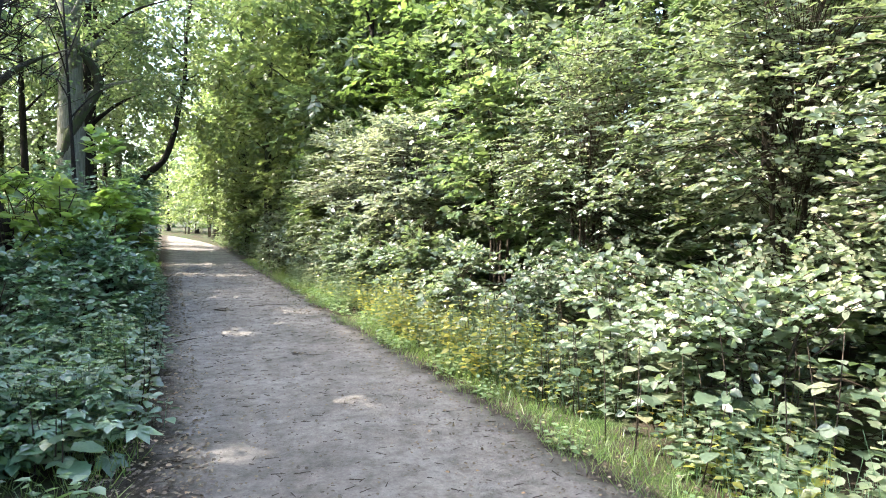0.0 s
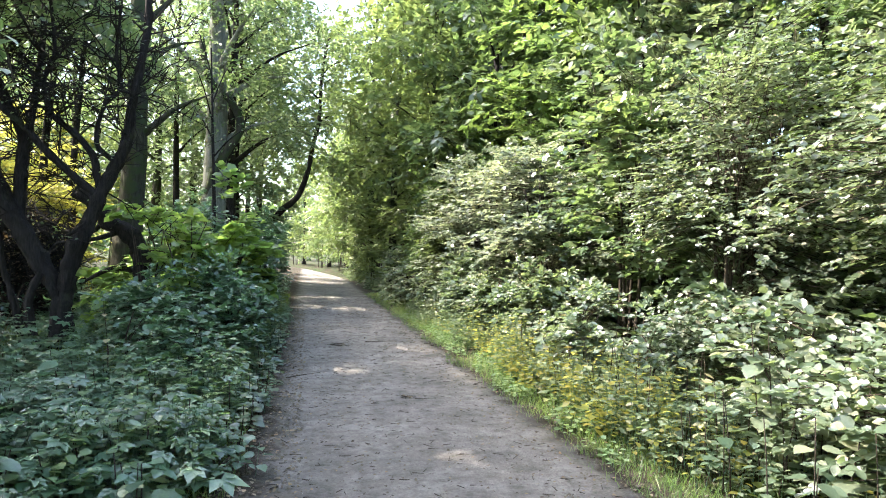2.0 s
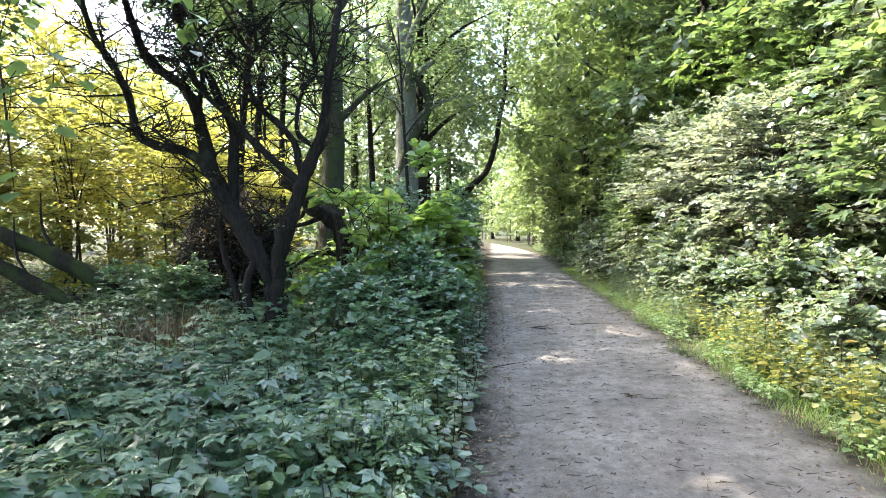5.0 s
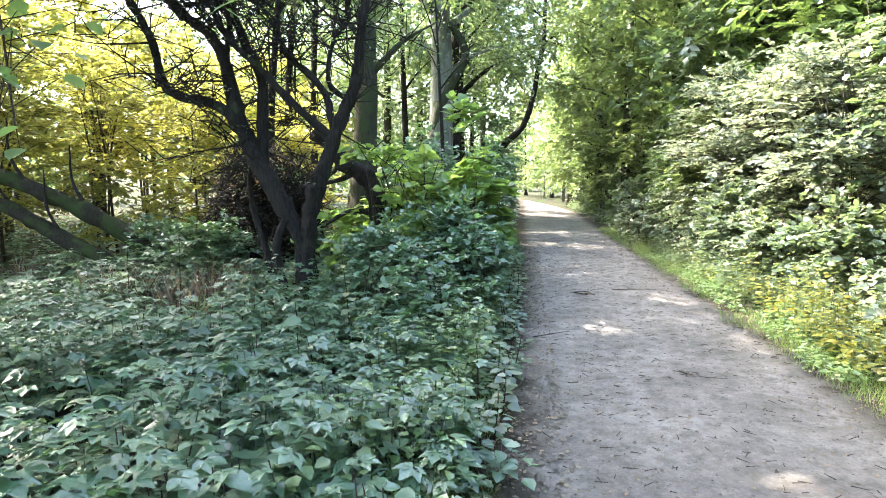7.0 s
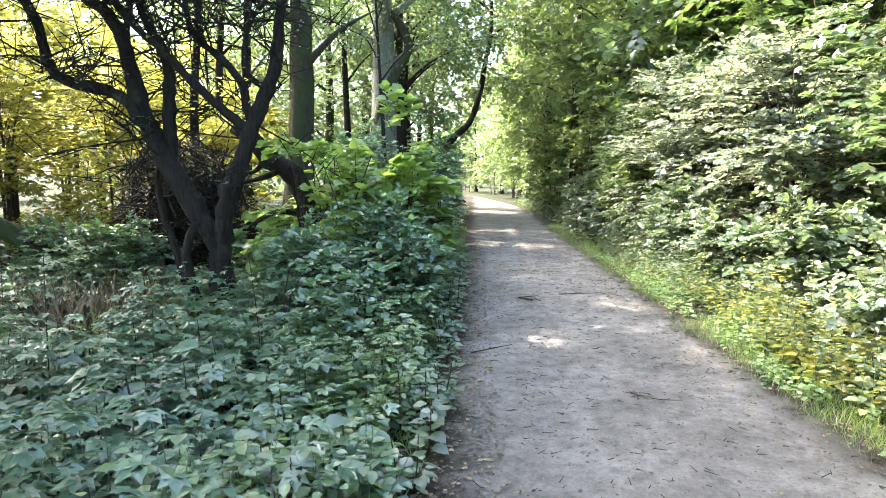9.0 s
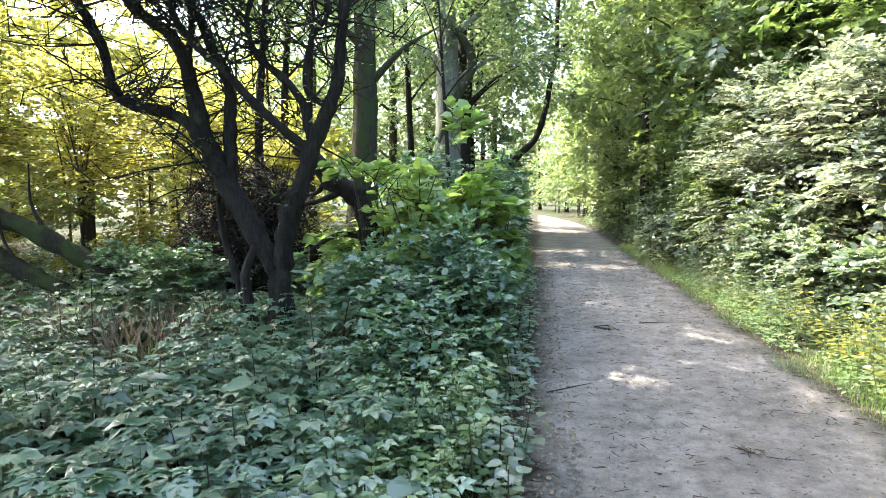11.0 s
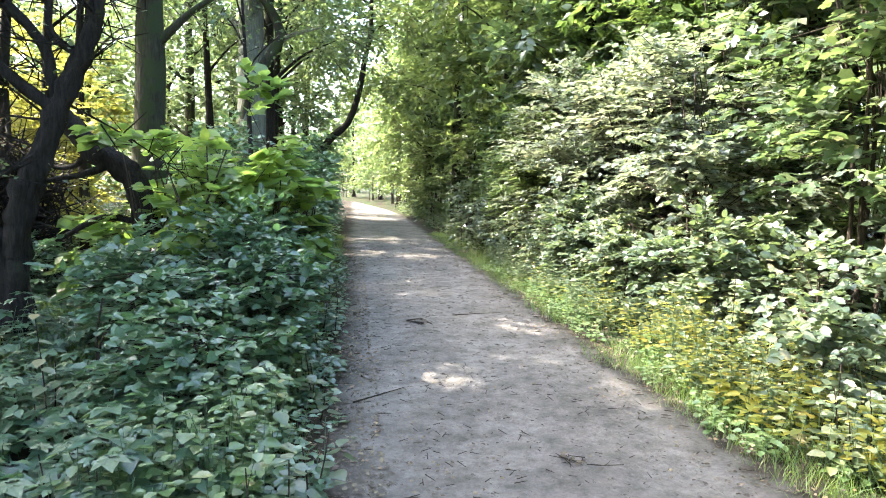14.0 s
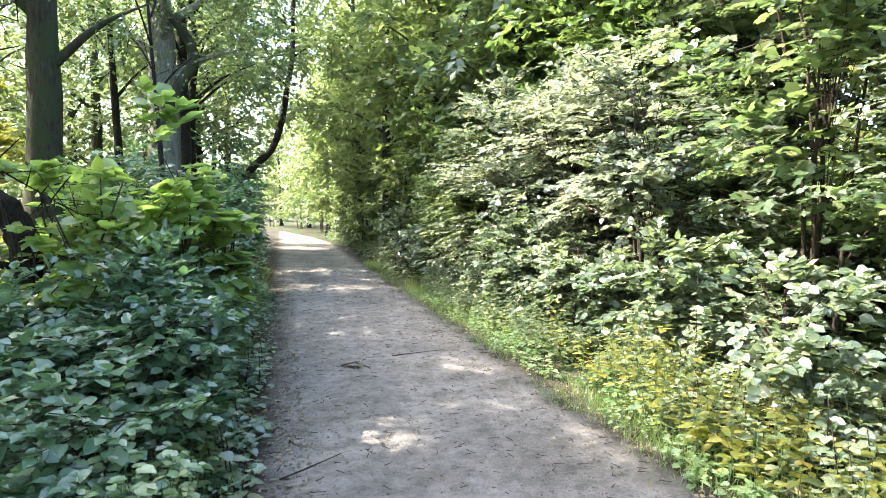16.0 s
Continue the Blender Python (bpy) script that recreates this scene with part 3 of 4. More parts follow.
    part("foliage", leaf_mesh("foliage", a[ok], d[ok], nn[ok], s[ok], DIAMOND, LEAF_TREE), root)["kind"] = "stuff"
    cl = [(rd.uniform(-2.4, 2.4), rd.uniform(-1.6, 2.2), rd.uniform(4.7, 6.4), rd.uniform(0.6, 1.0)) for _ in range(22)]
    crown(root, cl, 150, 0.10, LEAF_TREE, 0.45, 9, origin=o)


dark_tree()


def snag():
    root = tagged(new("dead_tree"), "dark broken dead trunk arching over the undergrowth", "dead tree")
    root.location = (-2.2, 11.4, 0)
    o = np.array((-2.2, 11.4, 0))
    q = np.array(((-2.18, 11.4, -0.1), (-2.20, 11.4, 0.6), (-2.21, 11.4, 1.12), (-2.26, 11.4, 1.50), (-2.44, 11.4, 1.72), (-2.72, 11.4, 1.91), (-2.95, 11.4, 2.15), (-3.2, 11.5, 2.35))) - o
    part("trunk", limb_mesh("trunk", q, 0.18, 0.10, BARK_DARK_SHADED, 12, 44, 0.26), root)
    for pts in (((-2.5, 11.4, 1.75), (-2.8, 11.2, 1.6), (-3.3, 11.0, 1.5)), ((-2.75, 11.4, 1.95), (-3.0, 11.6, 1.7), (-3.5, 11.7, 1.7)), ((-2.23, 11.4, 1.1), (-2.6, 11.3, 1.15), (-3.0, 11.1, 0.9))):
        part("limb", limb_mesh("limb", np.array(pts) - o, 0.05, 0.02, BARK_DARK_SHADED, 6, 9, 0.15), root)


snag()


def log(label, pts, r):
    root = tagged(new("fallen_trunk"), label, "fallen tree")
    o = np.array(pts[0])
    root.location = (o[0], o[1], 0)
    o = np.array((o[0], o[1], 0))
    part("trunk", limb_mesh("trunk", np.array(pts) - o, r, r * 0.75, BARK_MOSS, 10, 30, 0.2), root)
    for k in (0.45, 0.7):
        p = smooth_line(np.array(pts) - o, 20)[int(20 * k)]
        part("limb", limb_mesh("limb", (p, p + np.array((-0.4, 0.1, 0.5)), p + np.array((-0.5, 0.2, 1.1))), r * 0.25, 0.01, BARK_DARK_SHADED, 6, 8), root)


log("mossy leaning trunk resting in the undergrowth", ((-5.45, 11.2, -0.1), (-5.9, 11.2, 0.49), (-6.52, 11.2, 0.92), (-7.2, 11.2, 1.23), (-8.17, 11.2, 1.59), (-9.4, 11.3, 1.85)), 0.15)
log("second leaning dark trunk low in the undergrowth", ((-5.8, 10.9, -0.1), (-6.37, 10.9, 0.36), (-7.07, 10.9, 0.68), (-7.92, 10.9, 1.13), (-9.0, 10.9, 1.5)), 0.13)


# ---- the trunks further along ----
def pale_tree():
    root = tree("tall pale grey-barked tree with a crooked mossy side limb", -2.46, 20.3, 13.0, 0.45, 5.2, 2.6, 15, 150, BARK_PALE, LEAF_TREE, 0.10, (0.05, 0.1), edge=0.0)
    o = np.array((-2.46, 20.3, 0))
    q = np.array(((-2.50, 20.2, 2.7), (-2.42, 20.1, 3.55), (-2.08, 20.1, 4.33), (-1.69, 20.1, 5.06), (-2.0, 20.1, 5.8), (-2.6, 20.1, 6.36), (-2.9, 20.0, 7.6))) - o
    part("limb", limb_mesh("limb", q, 0.17, 0.08, BARK_GREY, 9, 20, 0.1), root, "crooked moss-covered limb")


pale_tree()
tree("straight grey-brown woodland tree trunk", -3.9, 17.0, 13.0, 0.355, 4.9, 2.6, 15, 150, BARK_GREY, LEAF_TREE, 0.09, (0.25, 0.2))
tree("dark trunk standing close behind the pale tree", -2.12, 21.6, 12.0, 0.20, 5.0, 2.8, 14, 130, BARK_DARK_SHADED, LEAF_TREE, 0.10, edge=0.0)


def leaning_tree():
    root = tagged(new("tree"), "thin dark tree leaning out over the path", "tree", "woodland trees")
    root.location = (-1.9, 26.0, 0)
    o = np.array((-1.9, 26.0, 0))
    q = np.array(((-1.9, 26, -0.1), (-1.7, 26, 0.9), (-1.34, 26, 1.85), (-0.76, 26, 2.9), (-0.08, 26, 3.59), (0.26, 26, 4.58), (0.44, 26, 5.66), (0.62, 26, 6.63), (0.64, 26, 7.98), (0.8, 26, 9.6))) - o
    part("trunk", limb_mesh("trunk", q, 0.17, 0.06, BARK_DARK_SHADED, 9, 26, 0.08), root)
    rd = random.Random(5)
    cl = []
    for z, dx, dy in ((6.4, -1.2, 0.3), (7.4, 1.0, 0.4), (8.2, -1.3, -0.6), (9.0, 0.9, -0.3), (9.8, 0.2, 0.8)):
        k = smooth_line(q, 40)[min(39, int(40 * z / 9.8))]
        c = k + np.array((dx, dy, 0.5))
        part("limb", limb_mesh("limb", (k, (k + c) / 2 + np.array((0, 0, .15)), c), 0.045, 0.01, BARK_DARK_SHADED, 6, 8), root)
        cl.append((*c, 0.9))
    crown(root, cl, 90, 0.14, LEAF_BACKLIT, 0.5, 8, origin=o, edge=0.0)


leaning_tree()
for x, y, h, r, low, w in ((-1.9, 17.2, 6.5, 0.07, 4.2, 1.2), (-3.7, 22.5, 10, 0.14, 5.0, 2.2)):
    tree("slender dark-barked young tree in the shade", x, y, h, r, low, w, 5, 45, BARK_DARK_SHADED, LEAF_TREE, 0.08, (-0.3, 0.2))

# canopy to the left of the path
for x, y, h, r, low, w in ((-7.0, 22.5, 8.0, 0.14, 2.4, 2.4), (-9.8, 27.0, 8.5, 0.16, 2.2, 2.8)):
    tree("thin-crowned sunlit tree with sky showing through", x, y, h, r, low, w, 11, 45, BARK_GREY, LEAF_LIME, 0.15)
for x, y, h, r, low, w, n, mat in ((-5.2, 25.5, 12, 0.2, 2.4, 2.8, 110, LEAF_BACKLIT), (-4.6, 30.5, 13, 0.2, 2.2, 3.2, 110, LEAF_BACKLIT), (-7.0, 30.0, 11, 0.2, 2.2, 2.8, 90, LEAF_BACKLIT), (-4.6, 36.5, 8, 0.2, 2.0, 2.6, 70, LEAF_LIME), (-8.5, 33.0, 9, 0.2, 2.2, 3.0, 70, LEAF_LIME), (-13.0, 31.0, 9, 0.22, 2.0, 3.2, 90, LEAF_TREE), (-5.0, 43.0, 8, 0.2, 2.0, 2.8, 60, LEAF_LIME), (-6.0, 52.0, 8, 0.2, 2.0, 3.4, 60, LEAF_LIME)):
    tree("tall broadleaf woodland tree in leaf", x, y, h, r, low, w, 14, n, BARK_GREY, mat, 0.17)
# Added on the sun's side, mostly out of view, to shade the path.
for x, y, h, low, w in ((-5.0, 14.4, 8.4, 5.7, 2.3), (-5.2, 17.6, 9.6, 6.4, 2.4), (-6.4, 8.0, 7.4, 5.3, 2.2), (-9.8, 11.2, 9.0, 5.6, 2.4), (-5.2, 5.6, 7.0, 5.1, 2.1), (-5.2, 2.8, 7.0, 4.8, 2.2), (-5.0, 0.0, 7.0, 4.6, 2.2), (-5.0, -3.5, 7.2, 4.4, 2.4)):
    tree("spreading broadleaf tree added to shade the path", x, y, h, 0.11, low, w, 13, 125, BARK_DARK_SHADED, LEAF_TREE, 0.165)
for x, y, h, low, w in ((-2.6, 29.0, 10.5, 4.2, 2.6), (-2.6, 34.0, 10.5, 4.0, 2.6), (-2.2, 24.0, 10.0, 5.4, 2.2), (-15.5, 28.5, 8, 2.0, 3.4), (-20.0, 25.0, 12, 2.0, 4.0), (-23.0, 17.0, 11, 1.5, 4.0), (-11.5, 33.0, 7.5, 2.0, 3.2), (-24.0, 9.0, 11, 1.5, 4.0)):
    tree("broadleaf tree deep in the wood", x, y, h, 0.16, low, w, 14, 90, BARK_DARK_SHADED, LEAF_BACKLIT, 0.22)

# Unseen crowns added to keep sun off the path and the upper right shrubs.
for x, y, h, low in ((-9.0, -3.0, 16.5, 9.0), (-9.4, 2.0, 16.5, 9.0), (-9.0, 6.6, 16.5, 9.0), (-9.2, 10.4, 17.0, 9.0), (-12.6, 13.4, 19.0, 11.5)):
    tree("high-crowned broadleaf tree added out of view to shade the path's far side", x, y, h, 0.2, low, 3.0, 15, 95, BARK_DARK_SHADED, LEAF_TREE, 0.2)

for x, y in ((-6.2, 18.4),):
    tree("slender tree with a high green crown", x, y, 11.0, 0.13, 5.4, 2.2, 12, 70, BARK_DARK_SHADED, LEAF_BACKLIT, 0.15)
# Crowns added above the view to block sky light on the shrubs below.
for x, y in ((8.20, 0.20), (9.21, 5.43)):
    tree("tall tree added above the view to shade the shrubs", x, y, 13.5, 0.2, 6.6, 3.4, 15, 95, BARK_DARK_SHADED, LEAF_TREE, 0.22, gaps=False)

for x, y, h in ((7.89, 18.69, 10.05), (8.64, 27.83, 13.52), (10.79, 15.23, 12.03), (10.93, 21.18, 11.88), (8.00, 37.33, 16.10)):
    tree("tall dense tree deep in the wood", x, y, h, 0.2, 1.5, 3.4, 15, 80, BARK_DARK_SHADED, LEAF_TREE, 0.34, gaps=False)

# backlit bushes at the edge of the wood
# The last three are added to keep the sun off the leaning logs.
for x, y, rx, h, n in ((-9.0, 20.0, 2.2, 5.6, 1000), (-12.0, 18.6, 2.3, 7.8, 1200), (-15.2, 16.8, 2.4, 9.2, 1200), (-6.6, 19.0, 1.6, 4.0, 550), (-18.5, 14.0, 2.6, 9.5, 1100), (-13.5, 23.5, 2.8, 8.5, 900), (-17.5, 21.0, 3.0, 9.0, 900), (-9.0, 24.5, 2.6, 6.5, 700), (-20, 9.0, 2.8, 6.5, 700), (-19, 3.0, 2.8, 6.0, 500), (-14.5, 13.4, 2.4, 9.2, 1100), (-13.0, 16.4, 1.9, 7.2, 700), (-14.2, 15.0, 1.8, 8.0, 800)):
    shrub("tall backlit bush turning yellow-green at the wood's edge", x, y, rx, rx, h, int(n * 1.1), 0.165, LEAF_GOLD, DIAMOND, 0.5, 10, 7, "edge bushes", clump=0.25)


for x, y, rx, h, n in ((-6.6, 14.4, 1.4, 4.2, 900), (-8.3, 13.7, 1.5, 4.6, 1000), (-10.0, 12.8, 1.6, 5.0, 1000), (-5.2, 15.8, 1.2, 3.6, 700), (-11.4, 11.0, 1.6, 5.2, 800)):
    shrub("backlit golden-green bush with small thin leaves", x, y, rx, rx, h, n, 0.095, LEAF_GOLD, DIAMOND, 0.45, 10, 3, "edge bushes", clump=0.3)


def thicket(x, y, rx, h, n):
    """A dry brown tangle of dead twigs."""
    root = tagged(new("thicket"), "dark brown tangle of dead brushwood behind the crooked tree", "thicket")
    root.location = (x, y, 0)
    q = unit(rng.normal(0, 1, (n, 3))) * (rng.random((n, 1)) ** 0.4) * np.array((rx, rx * 0.7, h * 0.55)) + np.array((0, 0, h * 0.5))
    d = unit(rng.normal(0, 1, (n, 3)) + np.array((0, 0, 0.4)))
    L = rng.uniform(0.3, 1.1, (n, 1))
    part("fine_branching", rods("fine_branching", q - d * L * 0.5, q + d * L * 0.5, 0.012, 0.004, BARK_DARK_SHADED), root)["kind"] = "stuff"
    rd = random.Random(2)
    for i in range(9):
        an = rd.uniform(0, 6.28)
        top = (math.cos(an) * rx * 0.8, math.sin(an) * rx * 0.5, h * rd.uniform(0.6, 1.0))
        part("stem", limb_mesh("stem", ((math.cos(an) * 0.3, math.sin(an) * 0.3, -0.05), (top[0] * 0.5, top[1] * 0.5, h * 0.6), top), 0.05, 0.015, BARK_DARK_SHADED, 6, 9), root)
    a, dd, nn, s, _ = sprays(q[:n // 3], d[:n // 3], np.full(n // 3, 0.3), 6, 0.06)
    part("foliage", leaf_mesh("foliage", a, dd, nn, s, DIAMOND, DEAD), root)["kind"] = "stuff"


thicket(-4.35, 12.3, 1.0, 2.1, 1500)

# ---- undergrowth between the dark tree and the path ----
for x, y, rx, ry, h, n in ((-1.45, 10.6, 0.85, 0.75, 2.4, 150), (-0.72, 11.0, 0.6, 0.8, 2.6, 130), (-2.0, 12.0, 0.95, 0.7, 2.6, 150), (-2.05, 10.95, 0.65, 0.6, 2.3, 100)):
    shrub("hazel bush with bright green rounded leaves catching the light", x, y, rx, ry, h, n, 0.15, LEAF_HAZEL_LIT, BROAD, 0.45, 8, 5, "hazels", clump=0.28, flat=0.9, droop=0.2)
shade_near = ((-1.55, 9.45, 0.62, 0.55, 1.15, 330), (-0.95, 10.0, 0.62, 0.65, 1.35, 340), (-1.75, 10.3, 0.55, 0.60, 1.2, 240), (-0.62, 11.3, 0.5, 0.7, 1.35, 240), (-0.6, 12.8, 0.5, 0.9, 1.8, 280), (-0.75, 14.6, 0.6, 1.1, 2.2, 330), (-0.9, 17.0, 0.7, 1.3, 2.5, 360), (-1.0, 20.0, 0.8, 1.6, 2.8, 380), (-1.2, 23.5, 0.9, 2.0, 3.9, 420), (-1.5, 29.0, 1.1, 2.4, 3.8, 400))
shade_far = ((-1.9, 36.0, 1.4, 3.0, 4.6, 420), (-1.15, 9.0, 0.6, 0.55, 1.10, 230), (-1.65, 8.75, 0.6, 0.5, 0.90, 200), (-0.62, 9.2, 0.42, 0.6, 1.15, 190), (-0.75, 8.0, 0.45, 0.5, 0.80, 150), (-4.0, 11.4, 0.8, 0.6, 1.15, 200), (-5.2, 11.3, 0.9, 0.6, 0.95, 200), (-1.7, 13.4, 0.8, 0.9, 2.3, 280), (-2.2, 15.6, 1.0, 1.0, 2.5, 320), (-2.8, 18.6, 1.2, 1.4, 2.9, 340))
for x, y, rx, ry, h, n in shade_near + shade_far:
    shrub("low shade shrub with blue-green leaves", x, y, rx, ry, h, int(n * 1.35) if y < 15 else n, 0.088 if y < 15 else 0.115, LEAF_GROUND, OVATE if y < 18 else DIAMOND, 0.34, 10, 4, "shade shrubs", clump=0.3, flat=0.95, droop=0.15, low=0.05)

# ---- the green wall to the right of the path ----
front_row = (
    (4.90, 1.60, 1.50, 1.60, 4.70, 950, 0.070, LEAF_SHRUB, OVATE), (5.50, 4.36, 1.47, 1.57, 5.42, 2100, 0.067, LEAF_SHRUB, OVATE), (5.12, 7.09, 1.41, 1.50, 4.88, 2100, 0.066, LEAF_SHRUB, OVATE),
    (5.19, 9.49, 1.33, 1.33, 5.24, 900, 0.106, LEAF_MAPLE, PALM), (4.51, 11.38, 1.16, 1.24, 3.85, 1100, 0.095, LEAF_SHEEN, OVATE), (4.50, 13.35, 1.17, 1.33, 4.19, 1000, 0.104, LEAF_SHEEN, OVATE),
    (4.15, 15.24, 1.09, 1.38, 4.02, 1000, 0.096, LEAF_SHEEN, DIAMOND), (4.07, 17.28, 1.01, 1.54, 3.97, 900, 0.112, LEAF_LIME, DIAMOND), (4.14, 20.06, 1.01, 1.82, 3.96, 800, 0.136, LEAF_HAZEL, DIAMOND),
    (4.15, 25.69, 1.23, 2.45, 4.88, 700, 0.155, LEAF_LIME, DIAMOND), (3.80, 31.80, 1.47, 3.32, 6.00, 600, 0.205, LEAF_LIME, DIAMOND), (3.60, 39.36, 1.60, 3.60, 6.60, 500, 0.230, LEAF_LIME, DIAMOND))
back_row = (
    (6.00, -2.00, 1.80, 2.20, 5.10, 500, 0.130, LEAF_SHRUB, DIAMOND), (7.20, 3.00, 1.60, 1.80, 7.60, 1300, 0.110, LEAF_SHRUB, DIAMOND), (7.60, 0.20, 1.80, 1.80, 7.10, 900, 0.130, LEAF_TREE, DIAMOND),
    (10.40, 2.50, 1.80, 2.20, 7.60, 600, 0.200, LEAF_TREE, DIAMOND), (10.28, 6.94, 1.77, 2.17, 7.52, 600, 0.197, LEAF_TREE, DIAMOND), (7.98, 6.36, 1.58, 1.78, 7.54, 1300, 0.109, LEAF_SHRUB, DIAMOND),
    (7.30, 8.92, 1.40, 1.67, 6.72, 1000, 0.130, LEAF_TREE, DIAMOND), (7.11, 11.31, 1.40, 1.57, 6.84, 1000, 0.122, LEAF_SHRUB, DIAMOND), (6.16, 13.39, 1.21, 1.61, 6.05, 900, 0.129, LEAF_TREE, DIAMOND),
    (5.65, 15.54, 1.12, 1.64, 6.08, 800, 0.144, LEAF_HAZEL, DIAMOND), (5.15, 17.81, 1.09, 1.82, 6.04, 700, 0.160, LEAF_HAZEL, DIAMOND))
for x, y, rx, ry, h, n, leaf, mat, shape in front_row + back_row:
    shrub("tall sunlit shrub with layered leafy sprays" if mat not in (LEAF_HAZEL, LEAF_MAPLE) else "tall young maple with broad green leaves", x, y, rx, ry, h, n, leaf, mat, shape, 0.5 if leaf > 0.07 else 0.4, 7 if shape is PALM else 10, 5, "path-side shrubs", clump=0.5 if y < 12 else 0.44, flat=0.92)
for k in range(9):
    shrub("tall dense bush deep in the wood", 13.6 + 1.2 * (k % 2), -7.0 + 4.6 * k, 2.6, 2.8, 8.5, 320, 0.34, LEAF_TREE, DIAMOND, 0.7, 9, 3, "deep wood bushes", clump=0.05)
for x, y, h, r, low, w, mat in ((9.20, 3.00, 12.10, 0.160, 3.10, 2.80, LEAF_SHRUB), (9.47, 7.82, 12.72, 0.174, 3.25, 2.71, LEAF_HAZEL), (8.59, 11.64, 11.61, 0.139, 3.09, 2.44, LEAF_SHRUB), (7.44, 13.66, 10.98, 0.130, 3.65, 2.12, LEAF_TREE), (7.01, 15.75, 10.32, 0.136, 3.05, 2.27, LEAF_HAZEL),
                                (5.55, 18.33, 9.36, 0.121, 2.76, 2.02, LEAF_TREE), (5.52, 22.81, 10.21, 0.135, 2.73, 2.39, LEAF_LIME), (5.82, 28.87, 12.02, 0.181, 2.96, 3.08, LEAF_LIME), (5.60, 35.92, 13.10, 0.200, 3.10, 3.60, LEAF_LIME), (5.00, 44.36, 13.10, 0.200, 2.70, 3.80, LEAF_LIME), (11.74, 6.01, 14.10, 0.200, 2.60, 3.60, LEAF_TREE), (10.94, 12.30, 12.26, 0.170, 2.46, 3.07, LEAF_TREE), (9.30, 16.73, 10.73, 0.146, 2.34, 2.63, LEAF_TREE), (9.28, 23.08, 11.09, 0.152, 2.37, 2.88, LEAF_TREE), (9.50, -3.00, 12.10, 0.200, 2.60, 3.20, LEAF_TREE)):
    tree("tall woodland tree rising behind the shrubs", x, y, h, r, low, w, 16, 55, BARK_DARK_SHADED, mat, 0.23, gaps=False)
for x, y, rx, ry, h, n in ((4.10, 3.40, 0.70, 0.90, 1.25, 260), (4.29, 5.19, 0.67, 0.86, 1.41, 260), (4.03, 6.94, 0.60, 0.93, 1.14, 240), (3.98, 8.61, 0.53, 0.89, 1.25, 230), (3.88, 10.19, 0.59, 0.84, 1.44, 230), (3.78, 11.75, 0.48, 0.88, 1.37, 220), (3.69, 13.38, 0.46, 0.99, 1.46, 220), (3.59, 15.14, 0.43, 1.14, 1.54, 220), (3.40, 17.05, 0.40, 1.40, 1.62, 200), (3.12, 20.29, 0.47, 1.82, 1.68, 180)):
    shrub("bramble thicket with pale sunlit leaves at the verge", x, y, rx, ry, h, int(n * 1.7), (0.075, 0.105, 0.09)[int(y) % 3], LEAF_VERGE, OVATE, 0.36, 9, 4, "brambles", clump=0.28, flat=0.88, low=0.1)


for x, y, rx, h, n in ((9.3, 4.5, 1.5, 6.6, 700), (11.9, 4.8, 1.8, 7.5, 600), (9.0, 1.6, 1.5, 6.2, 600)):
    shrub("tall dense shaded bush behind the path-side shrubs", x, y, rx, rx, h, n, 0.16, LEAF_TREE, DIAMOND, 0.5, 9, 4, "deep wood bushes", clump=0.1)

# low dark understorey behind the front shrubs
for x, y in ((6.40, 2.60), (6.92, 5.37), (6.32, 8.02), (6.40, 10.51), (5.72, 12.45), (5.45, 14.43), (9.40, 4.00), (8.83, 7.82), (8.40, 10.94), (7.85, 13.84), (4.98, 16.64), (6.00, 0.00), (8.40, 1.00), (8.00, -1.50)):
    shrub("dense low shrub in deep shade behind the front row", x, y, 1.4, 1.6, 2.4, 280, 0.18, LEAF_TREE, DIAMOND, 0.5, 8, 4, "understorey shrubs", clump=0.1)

# crowns that meet over the far path
for x, y, h, low, w in ((4.36, 21.60, 11.23, 4.11, 2.42), (3.87, 27.06, 13.98, 4.25, 2.90), (3.60, 33.66, 17.10, 4.50, 3.80), (-2.20, 34.61, 16.10, 6.10, 3.20), (4.60, 42.39, 13.10, 4.30, 3.60), (5.00, 51.01, 13.10, 4.10, 4.00)):
    tree("tall tree whose crown arches over the path", x, y, h, 0.18, low, w, 15, 85, BARK_GREY, LEAF_LIME, 0.23, gaps=False)


# sunlit trees where the path bends away
for x, y, h, w in ((3.6, 34.0, 8.0, 1.5), (3.4, 40.0, 9.0, 1.8), (3.2, 47.0, 10.0, 2.2), (2.4, 58.0, 11.0, 2.6), (0.2, 66.0, 11.0, 3.0), (4.6, 60.0, 12.0, 3.2)):
    tree("sunlit yellow-green tree beside the far bend", x, y, h, 0.14, 1.3, w, 14, 75, BARK_DARK_SHADED, LEAF_LIME, 0.22, gaps=False)


for x, y, rx, h, n in ((3.2, 29.5, 0.8, 2.2, 300), (3.1, 33.5, 0.9, 2.6, 300), (3.0, 38.0, 1.0, 2.8, 300), (2.8, 43.0, 1.1, 3.2, 300), (2.8, 49.0, 1.3, 3.6, 320), (1.6, 56.0, 2.0, 4.4, 380), (-0.6, 63.0, 2.4, 5.0, 420), (3.6, 60.0, 2.2, 5.0, 380), (-2.4, 40.0, 1.2, 3.6, 300), (-4.4, 50.0, 1.5, 4.0, 300)):
    shrub("sunlit yellow-green bush beside the far bend", x, y, rx, rx * 1.6, h, n, 0.16, LEAF_LIME, DIAMOND, 0.5, 9, 3, "far bend bushes", clump=0.15)


